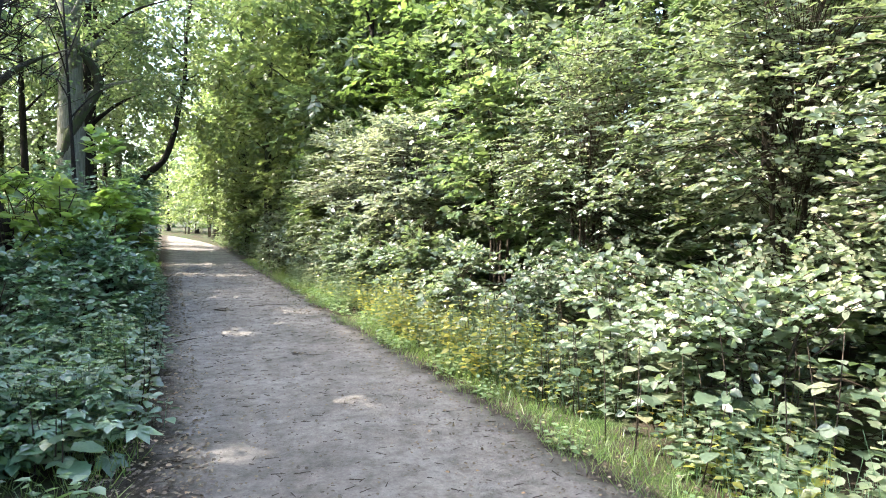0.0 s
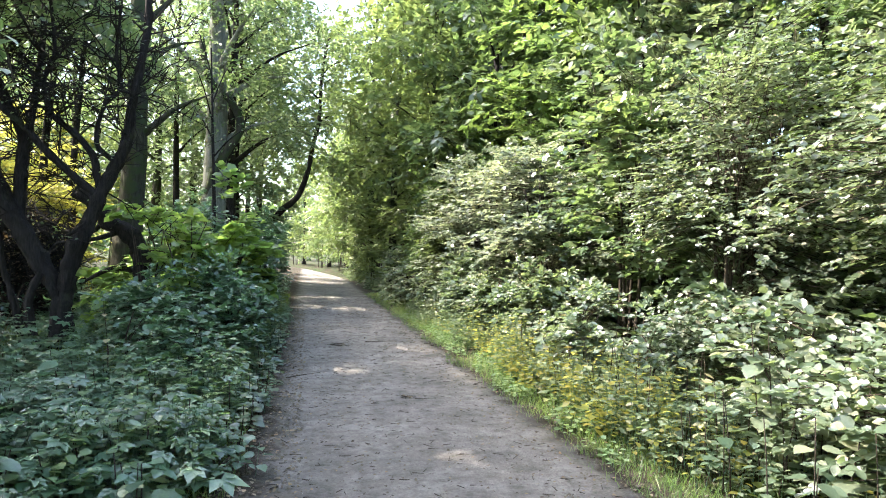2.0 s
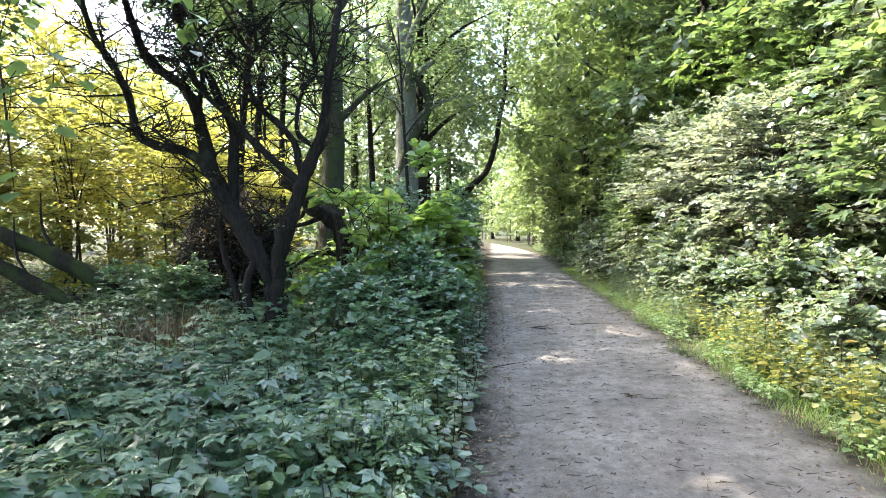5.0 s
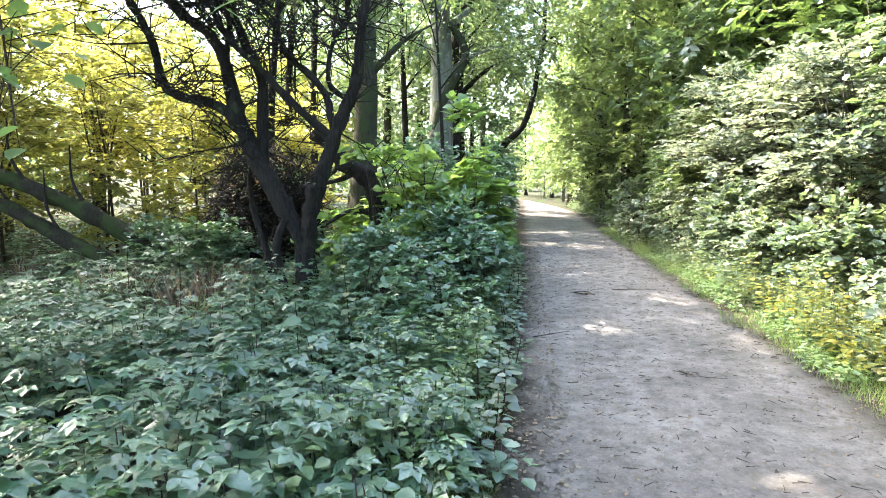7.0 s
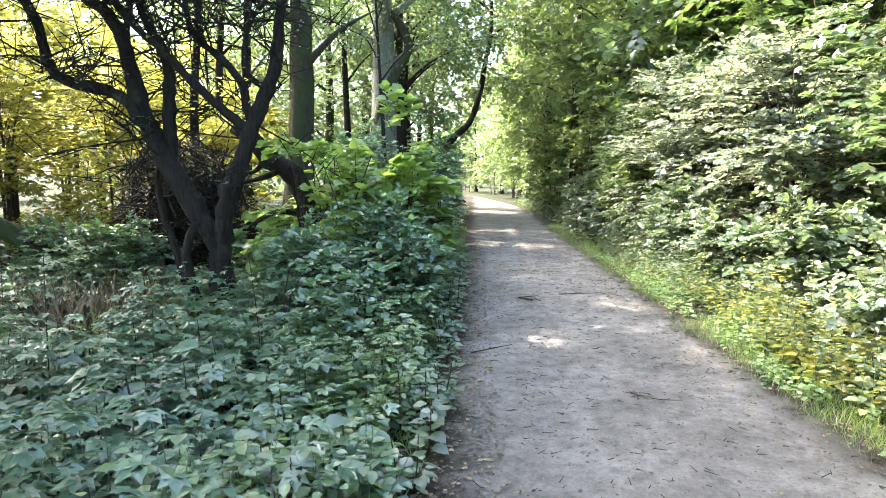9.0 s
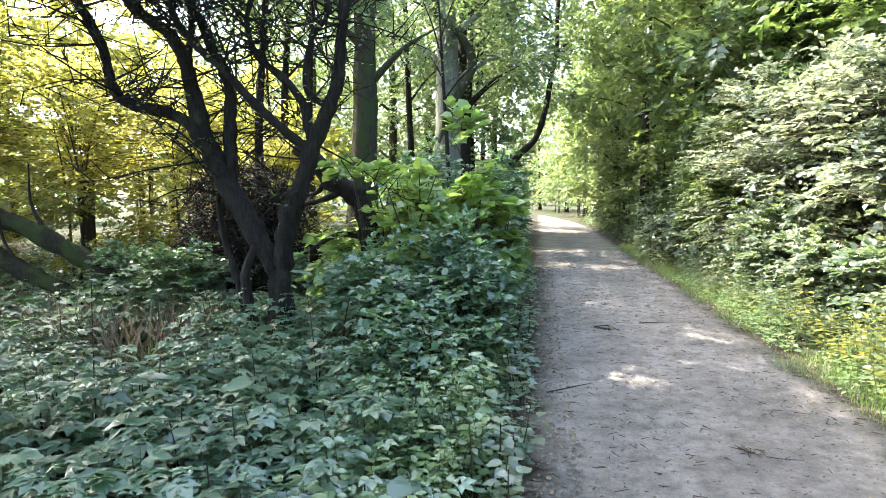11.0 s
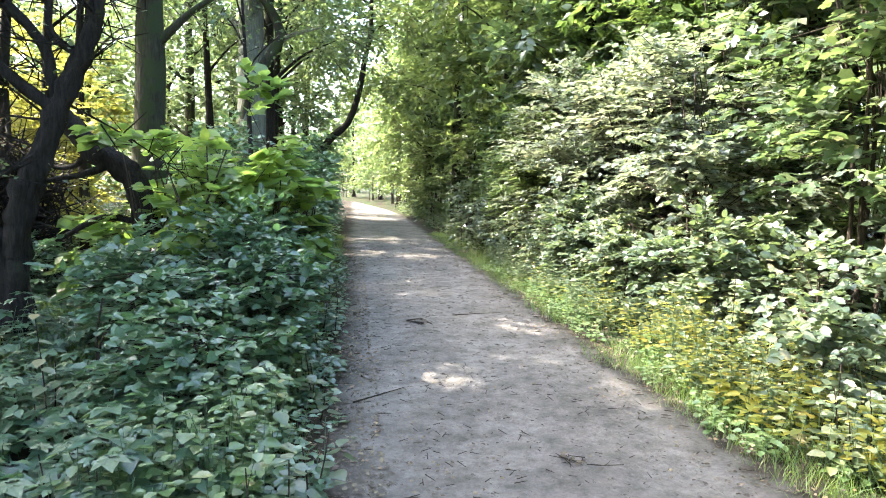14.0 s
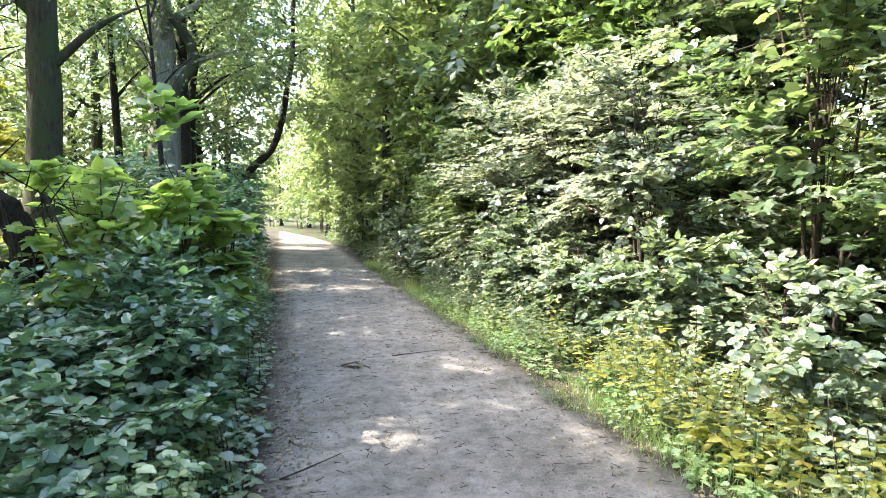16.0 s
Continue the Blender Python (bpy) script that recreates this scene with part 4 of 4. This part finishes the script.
# ---- woodland that closes the view ----
def far_woods():
    P = []
    for _ in range(130):
        an = rng.uniform(0, 2 * math.pi)
        R = rng.uniform(26, 60)
        x, y = 1.5 + R * math.sin(an), 18 + R * 1.15 * math.cos(an)
        if abs(x - 1.0) < 3.2 and y > 0:
            continue
        h = rng.uniform(6, 12) if x > -6 else rng.uniform(3.5, 7)
        c = np.array((x, y, h * 0.5))
        q = unit(rng.normal(0, 1, (260, 3)))
        P.append(c + q * np.array((3.4, 3.4, h * 0.52)) * rng.uniform(0.55, 1.05, (260, 1)))
    for x in np.arange(-9, 12, 2.4):
        h = 9 + 2 * math.sin(x * 3)
        q = unit(rng.normal(0, 1, (420, 3)))
        P.append(np.array((x, 84 + abs(x), h * 0.5)) + q * np.array((2.4, 2.4, h * 0.55)) * rng.uniform(0.6, 1.05, (420, 1)))
    P = np.vstack(P)
    P = P[P[:, 2] > 0.2]
    D = rng.normal(0, 1, P.shape)
    N = rng.normal(0, 0.6, P.shape) + np.array((0, 0, 1.0))
    ob = new("woodland", leaf_mesh("woodland", P, D, N, rng.uniform(0.5, 1.1, len(P)), DIAMOND, LEAF_TREE))
    tagged(ob, "far green woodland closing the view on all sides", "woodland", kind="stuff")


far_woods()


# ---- plants on the ground ----
def plant_arrays(x, y, h, leaf, n):
    """Leaves of one low herb: pairs along a short stem, broad below."""
    P, D, N, S = [], [], [], []
    tilt = np.array((rng.normal(0, 0.18), rng.normal(0, 0.18), 1.0))
    a0 = rng.uniform(0, 6.28)
    for i in range(n):
        t = 0.35 + 0.65 * (i // 2) / max(1, (n - 1) // 2)
        an = a0 + (i % 2) * math.pi + (i // 2) * 1.3 + rng.normal(0, 0.25)
        d = np.array((math.cos(an), math.sin(an), rng.normal(-0.05, 0.16)))
        P.append(np.array((x, y, 0)) + tilt * h * t + d * leaf * 0.25)
        D.append(d)
        N.append(np.array((rng.normal(0, 0.17), rng.normal(0, 0.17), 1.0)) + 0.16 * d)
        S.append(leaf * rng.uniform(0.7, 1.15) * (1.1 - 0.4 * t))
    return P, D, N, S, np.array((x, y, 0)) + tilt * h


def carpet(name, label, count, area, height, leaf, shape, mat, n=6, keep=None):
    P, D, N, S, A, B = [], [], [], [], [], []
    x0, x1, y0, y1 = area
    made = 0
    while made < count:
        x, y = rng.uniform(x0, x1), rng.uniform(y0, y1)
        made += 1
        if keep and not keep(x, y):
            continue
        g = noise.noise(Vector((x * 0.9, y * 0.9, 8)))
        if g < -0.30:
            continue
        h = height * (1 + 0.9 * g) * rng.uniform(0.5, 1.3)
        p, d, nn, s, top = plant_arrays(x, y, h, leaf * rng.uniform(0.45, 1.35), n)
        P += p
        D += d
        N += nn
        S += s
        A.append((x, y, -0.03)), B.append(top)
    ob = new(name, leaf_mesh(name, np.array(P), np.array(D), np.array(N), np.array(S), shape, mat))
    tagged(ob, label, "undergrowth", kind="stuff")
    st = new(name + "_stems", rods("stems", np.array(A), np.array(A) + (np.array(B) - np.array(A)) * 0.93, 0.003, 0.0015, LEAF_GROUND))
    tagged(st, "thin brownish stems of the low herbs", "undergrowth", kind="stuff")


def left_of_path(x, y):
    return x < -0.28 + 0.12 * noise.noise(Vector((y * 1.3, 4, 0))) and not (-3.1 < x < -2.6 and 9.4 < y < 9.95)


def right_of_path(x, y):
    return x > 2.80 + 0.28 * noise.noise(Vector((y * 1.1, 14, 0)))


carpet("nettles", "dense carpet of shaded broad-leaved herbs", 3200, (-7.5, -0.2, 3.8, 13.5), 0.38, 0.205, COMPOUND, LEAF_GROUND, 6, lambda x, y: left_of_path(x + 0.55 * (y > 5.5), y))
carpet("small_herbs", "small mixed herbs growing between the larger leaves", 2600, (-7.5, -0.3, 3.8, 14.0), 0.32, 0.09, OVATE, LEAF_FRESH, 6, lambda x, y: left_of_path(x, y) and noise.noise(Vector((x * 0.8, y * 0.8, 31))) > 0.14)
carpet("herbs", "low fresh green herbs along the path's edge", 2400, (-1.15, -0.05, 3.0, 17.0), 0.36, 0.105, OVATE, LEAF_FRESH, 7, left_of_path)
carpet("edge_herbs", "small leafy herbs leaning over the path's edge", 900, (-0.7, 0.2, 5.0, 18.0), 0.17, 0.09, OVATE, LEAF_GROUND, 7, lambda x, y: x < -0.02 + 0.28 * noise.noise(Vector((y * 1.9, 24, 0))))
carpet("wood_floor_herbs", "shaded herbs and saplings on the wood floor", 3000, (4.4, 16.0, -6.0, 34.0), 0.55, 0.22, OVATE, LEAF_TREE, 7)
carpet("side_herbs", "broad-leaved herbs beside the path", 1700, (-10.0, -0.25, -7.0, 4.0), 0.36, 0.18, OVATE, LEAF_GROUND, 6, left_of_path)
carpet("side_verge_herbs", "leafy herbs beside the path", 900, (2.8, 6.0, -7.0, 2.0), 0.42, 0.16, OVATE, LEAF_VERGE, 6, right_of_path)
carpet("far_herbs", "shaded low herbs under the trees", 2200, (-14.0, -0.2, 12.5, 32.0), 0.42, 0.16, OVATE, LEAF_GROUND, 6, left_of_path)
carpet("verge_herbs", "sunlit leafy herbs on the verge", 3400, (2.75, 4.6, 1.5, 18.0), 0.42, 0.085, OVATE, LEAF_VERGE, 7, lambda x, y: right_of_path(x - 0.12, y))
carpet("strip_herbs", "small fresh herbs in the grass strip", 900, (2.5, 3.2, 2.0, 16.0), 0.16, 0.075, OVATE, LEAF_FRESH, 6, lambda x, y: x > 2.58 + 0.2 * noise.noise(Vector((y * 1.5, 2, 0))) and noise.noise(Vector((x * 1.5, y * 1.1, 77))) > -0.05)
carpet("dry_herbs", "yellowing dry herbs among the verge plants", 420, (2.8, 4.4, 2.0, 14.0), 0.40, 0.075, OVATE, LEAF_GOLD, 7, right_of_path)
carpet("yellow_herbs", "yellow-green tall herbs catching the sun on the verge", 280, (2.75, 3.7, 5.0, 11.0), 0.55, 0.09, NETTLE, LEAF_GOLD, 9, right_of_path)
carpet("far_verge_herbs", "leafy herbs along the far verge", 1500, (2.5, 5.0, 18.0, 40.0), 0.45, 0.15, OVATE, LEAF_VERGE, 6, lambda x, y: x > centre(y) + 1.6)


def grass(name, label, count, area, length, keep, mat=GRASS):
    x0, x1, y0, y1 = area
    xy = np.column_stack((rng.uniform(x0, x1, count), rng.uniform(y0, y1, count)))
    xy = xy[[bool(keep(x, y)) for x, y in xy]]
    n = len(xy)
    P = np.column_stack((xy, np.full(n, -0.02)))
    D = np.column_stack((rng.normal(0, 0.45, n), rng.normal(0, 0.45, n), np.ones(n)))
    N = np.column_stack((rng.normal(0, 1, n), rng.normal(0, 1, n), np.full(n, 0.3)))
    blade = (np.array(((-0.02, 0, 0), (0.02, 0, 0), (0.016, 0.55, 0.06), (-0.016, 0.55, 0.06), (0, 1, 0.30))), np.array(((0, 1, 2), (0, 2, 3), (3, 2, 4))))
    tagged(new(name, leaf_mesh(name, P, D, N, length * rng.uniform(0.5, 1.3, n), blade, mat)), label, "grass", kind="stuff")


grass("grass", "bright green grass strip beside the path", 40000, (2.35, 3.7, 2.0, 24.0), 0.12, lambda x, y: x > 2.44 + 0.22 * noise.noise(Vector((y * 1.1, 3, 0))) and rng.random() < 0.72 - 0.7 * abs(x - 2.9) + 1.1 * noise.noise(Vector((x * 1.2, y * 0.9, 40))))
grass("grass_left", "thin grass along the shaded edge of the path", 6000, (-0.9, 0.0, 3.0, 22.0), 0.18, lambda x, y: x < -0.12 + 0.12 * noise.noise(Vector((y * 1.1, 6, 0))))
grass("dry_grass", "tuft of dry straw-coloured grass among the herbs", 3000, (-7.5, -3.6, 8.6, 12.2), 0.5, lambda x, y: noise.noise(Vector((x * 0.7, y * 0.7, 50))) > 0.05, DEAD)
grass("shade_grass", "soft green grass in a gap between the herbs", 5000, (-3.8, -1.2, 8.6, 11.2), 0.34, lambda x, y: noise.noise(Vector((x * 0.8, y * 0.8, 60))) > -0.05)


# ---- on the path ----
def litter(name, label, count, area, size, keep, mat=DEAD):
    x0, x1, y0, y1 = area
    xy = np.column_stack((rng.uniform(x0, x1, count), rng.uniform(y0, y1, count)))
    xy = xy[[bool(keep(x, y)) for x, y in xy]]
    n = len(xy)
    P = np.column_stack((xy, np.full(n, 0.022)))
    D = np.column_stack((rng.normal(0, 1, n), rng.normal(0, 1, n), rng.normal(0, 0.15, n)))
    N = np.column_stack((rng.normal(0, 0.3, n), rng.normal(0, 0.3, n), np.ones(n)))
    tagged(new(name, leaf_mesh(name, P, D, N, size * rng.uniform(0.4, 1.3, n), OVATE, mat)), label, "leaf litter", kind="stuff")


litter("leaf_litter", "dry brown leaf crumbs scattered on the path", 8000, (-0.05, 2.65, 2.0, 20.0), 0.026, lambda x, y: rng.random() < 0.35 + 0.6 * abs(x - 1.3) / 1.3)
litter("edge_litter", "brown and yellow fallen leaves along the shaded edge", 5200, (-0.42, 0.34, 2.0, 18.0), 0.034, lambda x, y: True)
litter("verge_litter", "yellowed fallen leaves along the sunny verge", 1800, (2.15, 3.0, 2.0, 22.0), 0.03, lambda x, y: True)


def stick_field(count):
    """Bits of twig trodden into the path."""
    P = np.column_stack((rng.uniform(0.0, 2.6, count), rng.uniform(2.5, 22, count), np.full(count, 0.024)))
    an = rng.normal(0, 0.8, count)
    L = rng.uniform(0.006, 0.045, count)[:, None]
    d = np.column_stack((np.cos(an), np.sin(an), rng.normal(0, 0.06, count)))
    tagged(new("twig_litter", rods("twig_litter", P - d * L, P + d * L, 0.004, 0.002, TWIG)), "short bits of twig trodden into the path", "twigs", kind="stuff")


stick_field(1500)


def twig(label, pts, r):
    root = tagged(new("twig"), label, "twig", "twigs on the path")
    o = np.array((pts[0][0], pts[0][1], 0))
    root.location = tuple(o)
    q = np.array(pts, float) - o
    part("stem", limb_mesh("stem", q, r, r * 0.5, TWIG, 5, 9, 0.15), root)
    k = q[len(q) // 2]
    part("side_shoot", limb_mesh("side_shoot", (k, k + np.array((0.03, 0.02, 0.005)), k + np.array((0.05, 0.05, 0.0))), r * 0.6, r * 0.3, TWIG, 5, 5, 0.1), root)


twig("thin grey twig lying across the path", ((1.35, 11.45, 0.03), (1.62, 11.5, 0.035), (1.98, 11.6, 0.03)), 0.007)
twig("thin dark twig lying on the path", ((0.14, 8.42, 0.03), (0.34, 8.55, 0.04), (0.54, 8.74, 0.03)), 0.007)
twig("short dark twig on packed earth", ((1.50, 7.30, 0.026), (1.60, 7.27, 0.03), (1.72, 7.28, 0.026)), 0.004)
twig("bent twig beside a clump of debris", ((0.76, 11.15, 0.03), (0.92, 11.2, 0.035), (1.04, 10.95, 0.03)), 0.009)


def debris_clump(label, x, y, r, n):
    """A small heap of dark leaves and bits of twig."""
    root = tagged(new("debris_clump"), label, "debris", "debris on the path")
    root.location = (x, y, 0.02)
    for i in range(n):
        an = rng.uniform(0, 6.28)
        p = np.array((math.cos(an), math.sin(an), 0)) * r * rng.uniform(0.1, 0.9) + np.array((0, 0, rng.uniform(0.0, 0.04)))
        d = np.array((rng.normal(), rng.normal(), rng.normal(0.2, 0.3)))
        me = leaf_mesh("dead_leaf", p[None], d[None], np.array(((rng.normal(0, .4), rng.normal(0, .4), 1.0),)), np.array((r * rng.uniform(0.25, 0.5),)), BROAD, DEAD)
        part("dead_leaf", me, root)
    me = rods("crumb", rng.normal(0, r * 0.4, (12, 3)) * np.array((1, 1, 0.1)) + np.array((0, 0, .015)), rng.normal(0, r * 0.5, (12, 3)) * np.array((1, 1, 0.1)) + np.array((0, 0, .02)), 0.004, 0.002, TWIG)
    part("crumb", me, root)["kind"] = "stuff"


debris_clump("small dark heap of leaves and twigs on the path", 0.89, 11.0, 0.12, 9)
debris_clump("flat scatter of dark leaf scraps on the path", 1.42, 7.35, 0.10, 7)


# ---- the plants that stand nearest to the walker, leaf by leaf ----
def one_leaf(shape, mat, name):
    tv, tf = shape
    v = np.column_stack((tv[:, 0], tv[:, 1], tv[:, 2]))
    return mesh_from(name, v, tf, mat)


def herb(label, x, y, h, size, n, mesh, stem_mesh, group):
    root = tagged(new("herb"), label, "plant", group)
    root.location = (x, y, 0)
    P, D, N, S, top = plant_arrays(0, 0, h, size, n)
    st = part("stem", stem_mesh, root)
    st.matrix_basis = Matrix(((1, 0, top[0], 0), (0, 1, top[1], 0), (0, 0, h, 0), (0, 0, 0, 1)))
    for p, d, nn, s in zip(P, D, N, S):
        d = Vector(d).normalized()
        side = d.cross(Vector(nn)).normalized()
        up = side.cross(d)
        m = Matrix((side, d, up)).transposed().to_4x4()
        leaf = part("leaf", mesh, root)
        leaf.matrix_basis = Matrix.Translation(p) @ m @ Matrix.Scale(s, 4)


STEM = limb_mesh("herb_stem", ((0, 0, -0.06), (0.01, 0, 0.5), (0, 0, 1.0)), 0.006, 0.003, TWIG, 5, 4, 0.0)
GROUND_LEAVES = [one_leaf(sh, LEAF_GROUND_ONE, "herb_leaf") for sh in (compound(5, 0.33, 2.0, True), compound(3, 0.40, 1.35, True), toothed(0.44, 4, 0.06))]
VERGE_LEAVES = [one_leaf(sh, LEAF_VERGE_ONE, "herb_leaf") for sh in (compound(3, 0.42, 1.35, True), toothed(0.46, 4), toothed(0.40, 5))]
for i in range(150):
    x, y = -0.5 - 3.4 * rng.random() ** 1.2, rng.uniform(4.2, 8.4)
    herb("broad-leaved shade herb with dull blue-green leaves", x, y, rng.uniform(0.30, 0.46), rng.uniform(0.14, 0.25), 7, GROUND_LEAVES[i % 3], STEM, "shade herbs")
for i in range(75):
    x, y = 2.95 + 1.3 * rng.random(), rng.uniform(2.6, 9.0)
    herb("tall verge herb with broad sunlit leaves", x, y, rng.uniform(0.4, 0.8), rng.uniform(0.09, 0.15), 8, VERGE_LEAVES[i % 3], STEM, "verge herbs")


def tall_herb(x, y, h, n):
    """A thin upright stem with small leaf pairs."""
    root = tagged(new("tall_herb"), "thin upright nettle stem with small paired leaves", "plant", "tall herbs")
    root.location = (x, y, 0)
    bend = (rng.normal(0, 0.08), rng.normal(0, 0.08))
    pts = ((0, 0, -0.04), (bend[0] * 0.3, bend[1] * 0.3, h * 0.5), (bend[0], bend[1], h))
    part("stem", limb_mesh("stem", pts, 0.006, 0.002, TWIG, 5, 8, 0.05), root)
    line = smooth_line(pts, 40)
    for i in range(n):
        k = line[10 + int(29 * i / n)]
        an = (i % 2) * math.pi + (i // 2) * 1.57 + rng.normal(0, 0.2)
        d = Vector((math.cos(an), math.sin(an), -0.25)).normalized()
        side = d.cross(Vector((0, 0, 1))).normalized()
        leaf = part("leaf", VERGE_LEAVES[2], root)
        leaf.matrix_basis = Matrix.Translation(k) @ Matrix((side, d, side.cross(d))).transposed().to_4x4() @ Matrix.Scale(0.09 * (1.2 - 0.6 * i / n), 4)


for x, y, h in ((-2.8, 6.8, 1.25), (-3.9, 6.1, 1.3), (-1.6, 7.7, 1.0), (-4.2, 8.2, 1.1), (-1.1, 8.6, 0.9), (3.3, 6.4, 1.0), (3.6, 9.2, 1.1)):
    tall_herb(x, y, h, 14)

for i in range(26):
    x, y = -0.38 + 0.36 * rng.random(), rng.uniform(5.6, 11.5)
    herb("fresh green nettle leaning over the path's edge", x, y, rng.uniform(0.22, 0.42), rng.uniform(0.09, 0.13), 8, VERGE_LEAVES[1 + i % 2], STEM, "edge nettles")

BIG_LEAVES = [one_leaf(sh, LEAF_VERGE_ONE, "broad_leaf") for sh in (compound(3, 0.46, 1.3, True), compound(5, 0.36, 2.0, True), toothed(0.50, 5))]
for i in range(26):
    x, y = 3.2 + 1.3 * rng.random(), rng.uniform(2.4, 4.8)
    herb("tall bramble with very broad pale sunlit leaves", x, y, rng.uniform(0.8, 1.2), rng.uniform(0.17, 0.25), 9, BIG_LEAVES[i % 3], STEM, "broad-leaved brambles")


def hanging_branch(pts, leaves, spread, small, large):
    """A thin branch of a shading tree that hangs down beside the path."""
    root = tagged(new("branch"), "thin hanging branch with fresh bright green leaves", "branch", "hanging branches")
    o = np.array(pts[0])
    root.location = tuple(o)
    q = np.array(pts) - o
    part("stem", limb_mesh("stem", q, 0.022, 0.004, TWIG, 6, 22, 0.1), root)
    line = smooth_line(q, 60)
    mesh = one_leaf(toothed(0.46, 3), LEAF_HAZEL, "hanging_leaf")
    A, B = [], []
    for i in range(leaves):
        s = line[28 + int(31 * i / leaves)]
        k = s + rng.normal(0, spread, 3)
        A.append(s), B.append(k)
        an = i * 2.4
        d = Vector((math.cos(an), math.sin(an), -0.5)).normalized()
        side = d.cross(Vector((0, 0, 1))).normalized()
        leaf = part("leaf", mesh, root)
        leaf.matrix_basis = Matrix.Translation(k) @ Matrix((side, d, side.cross(d))).transposed().to_4x4() @ Matrix.Scale(rng.uniform(small, large), 4)
    part("fine_branching", rods("fine_branching", np.array(A), np.array(B), 0.004, 0.002, TWIG), root)["kind"] = "stuff"


hanging_branch(((-5.1, 5.6, 4.7), (-3.6, 5.4, 4.4), (-2.3, 5.2, 3.7), (-1.65, 5.1, 2.9), (-1.5, 5.1, 2.5)), 22, 0.06, 0.08, 0.13)
hanging_branch(((-5.1, 5.6, 4.4), (-4.3, 5.3, 4.0), (-3.3, 5.1, 3.4), (-2.75, 5.0, 2.7), (-2.6, 4.95, 1.9)), 60, 0.2, 0.07, 0.13)
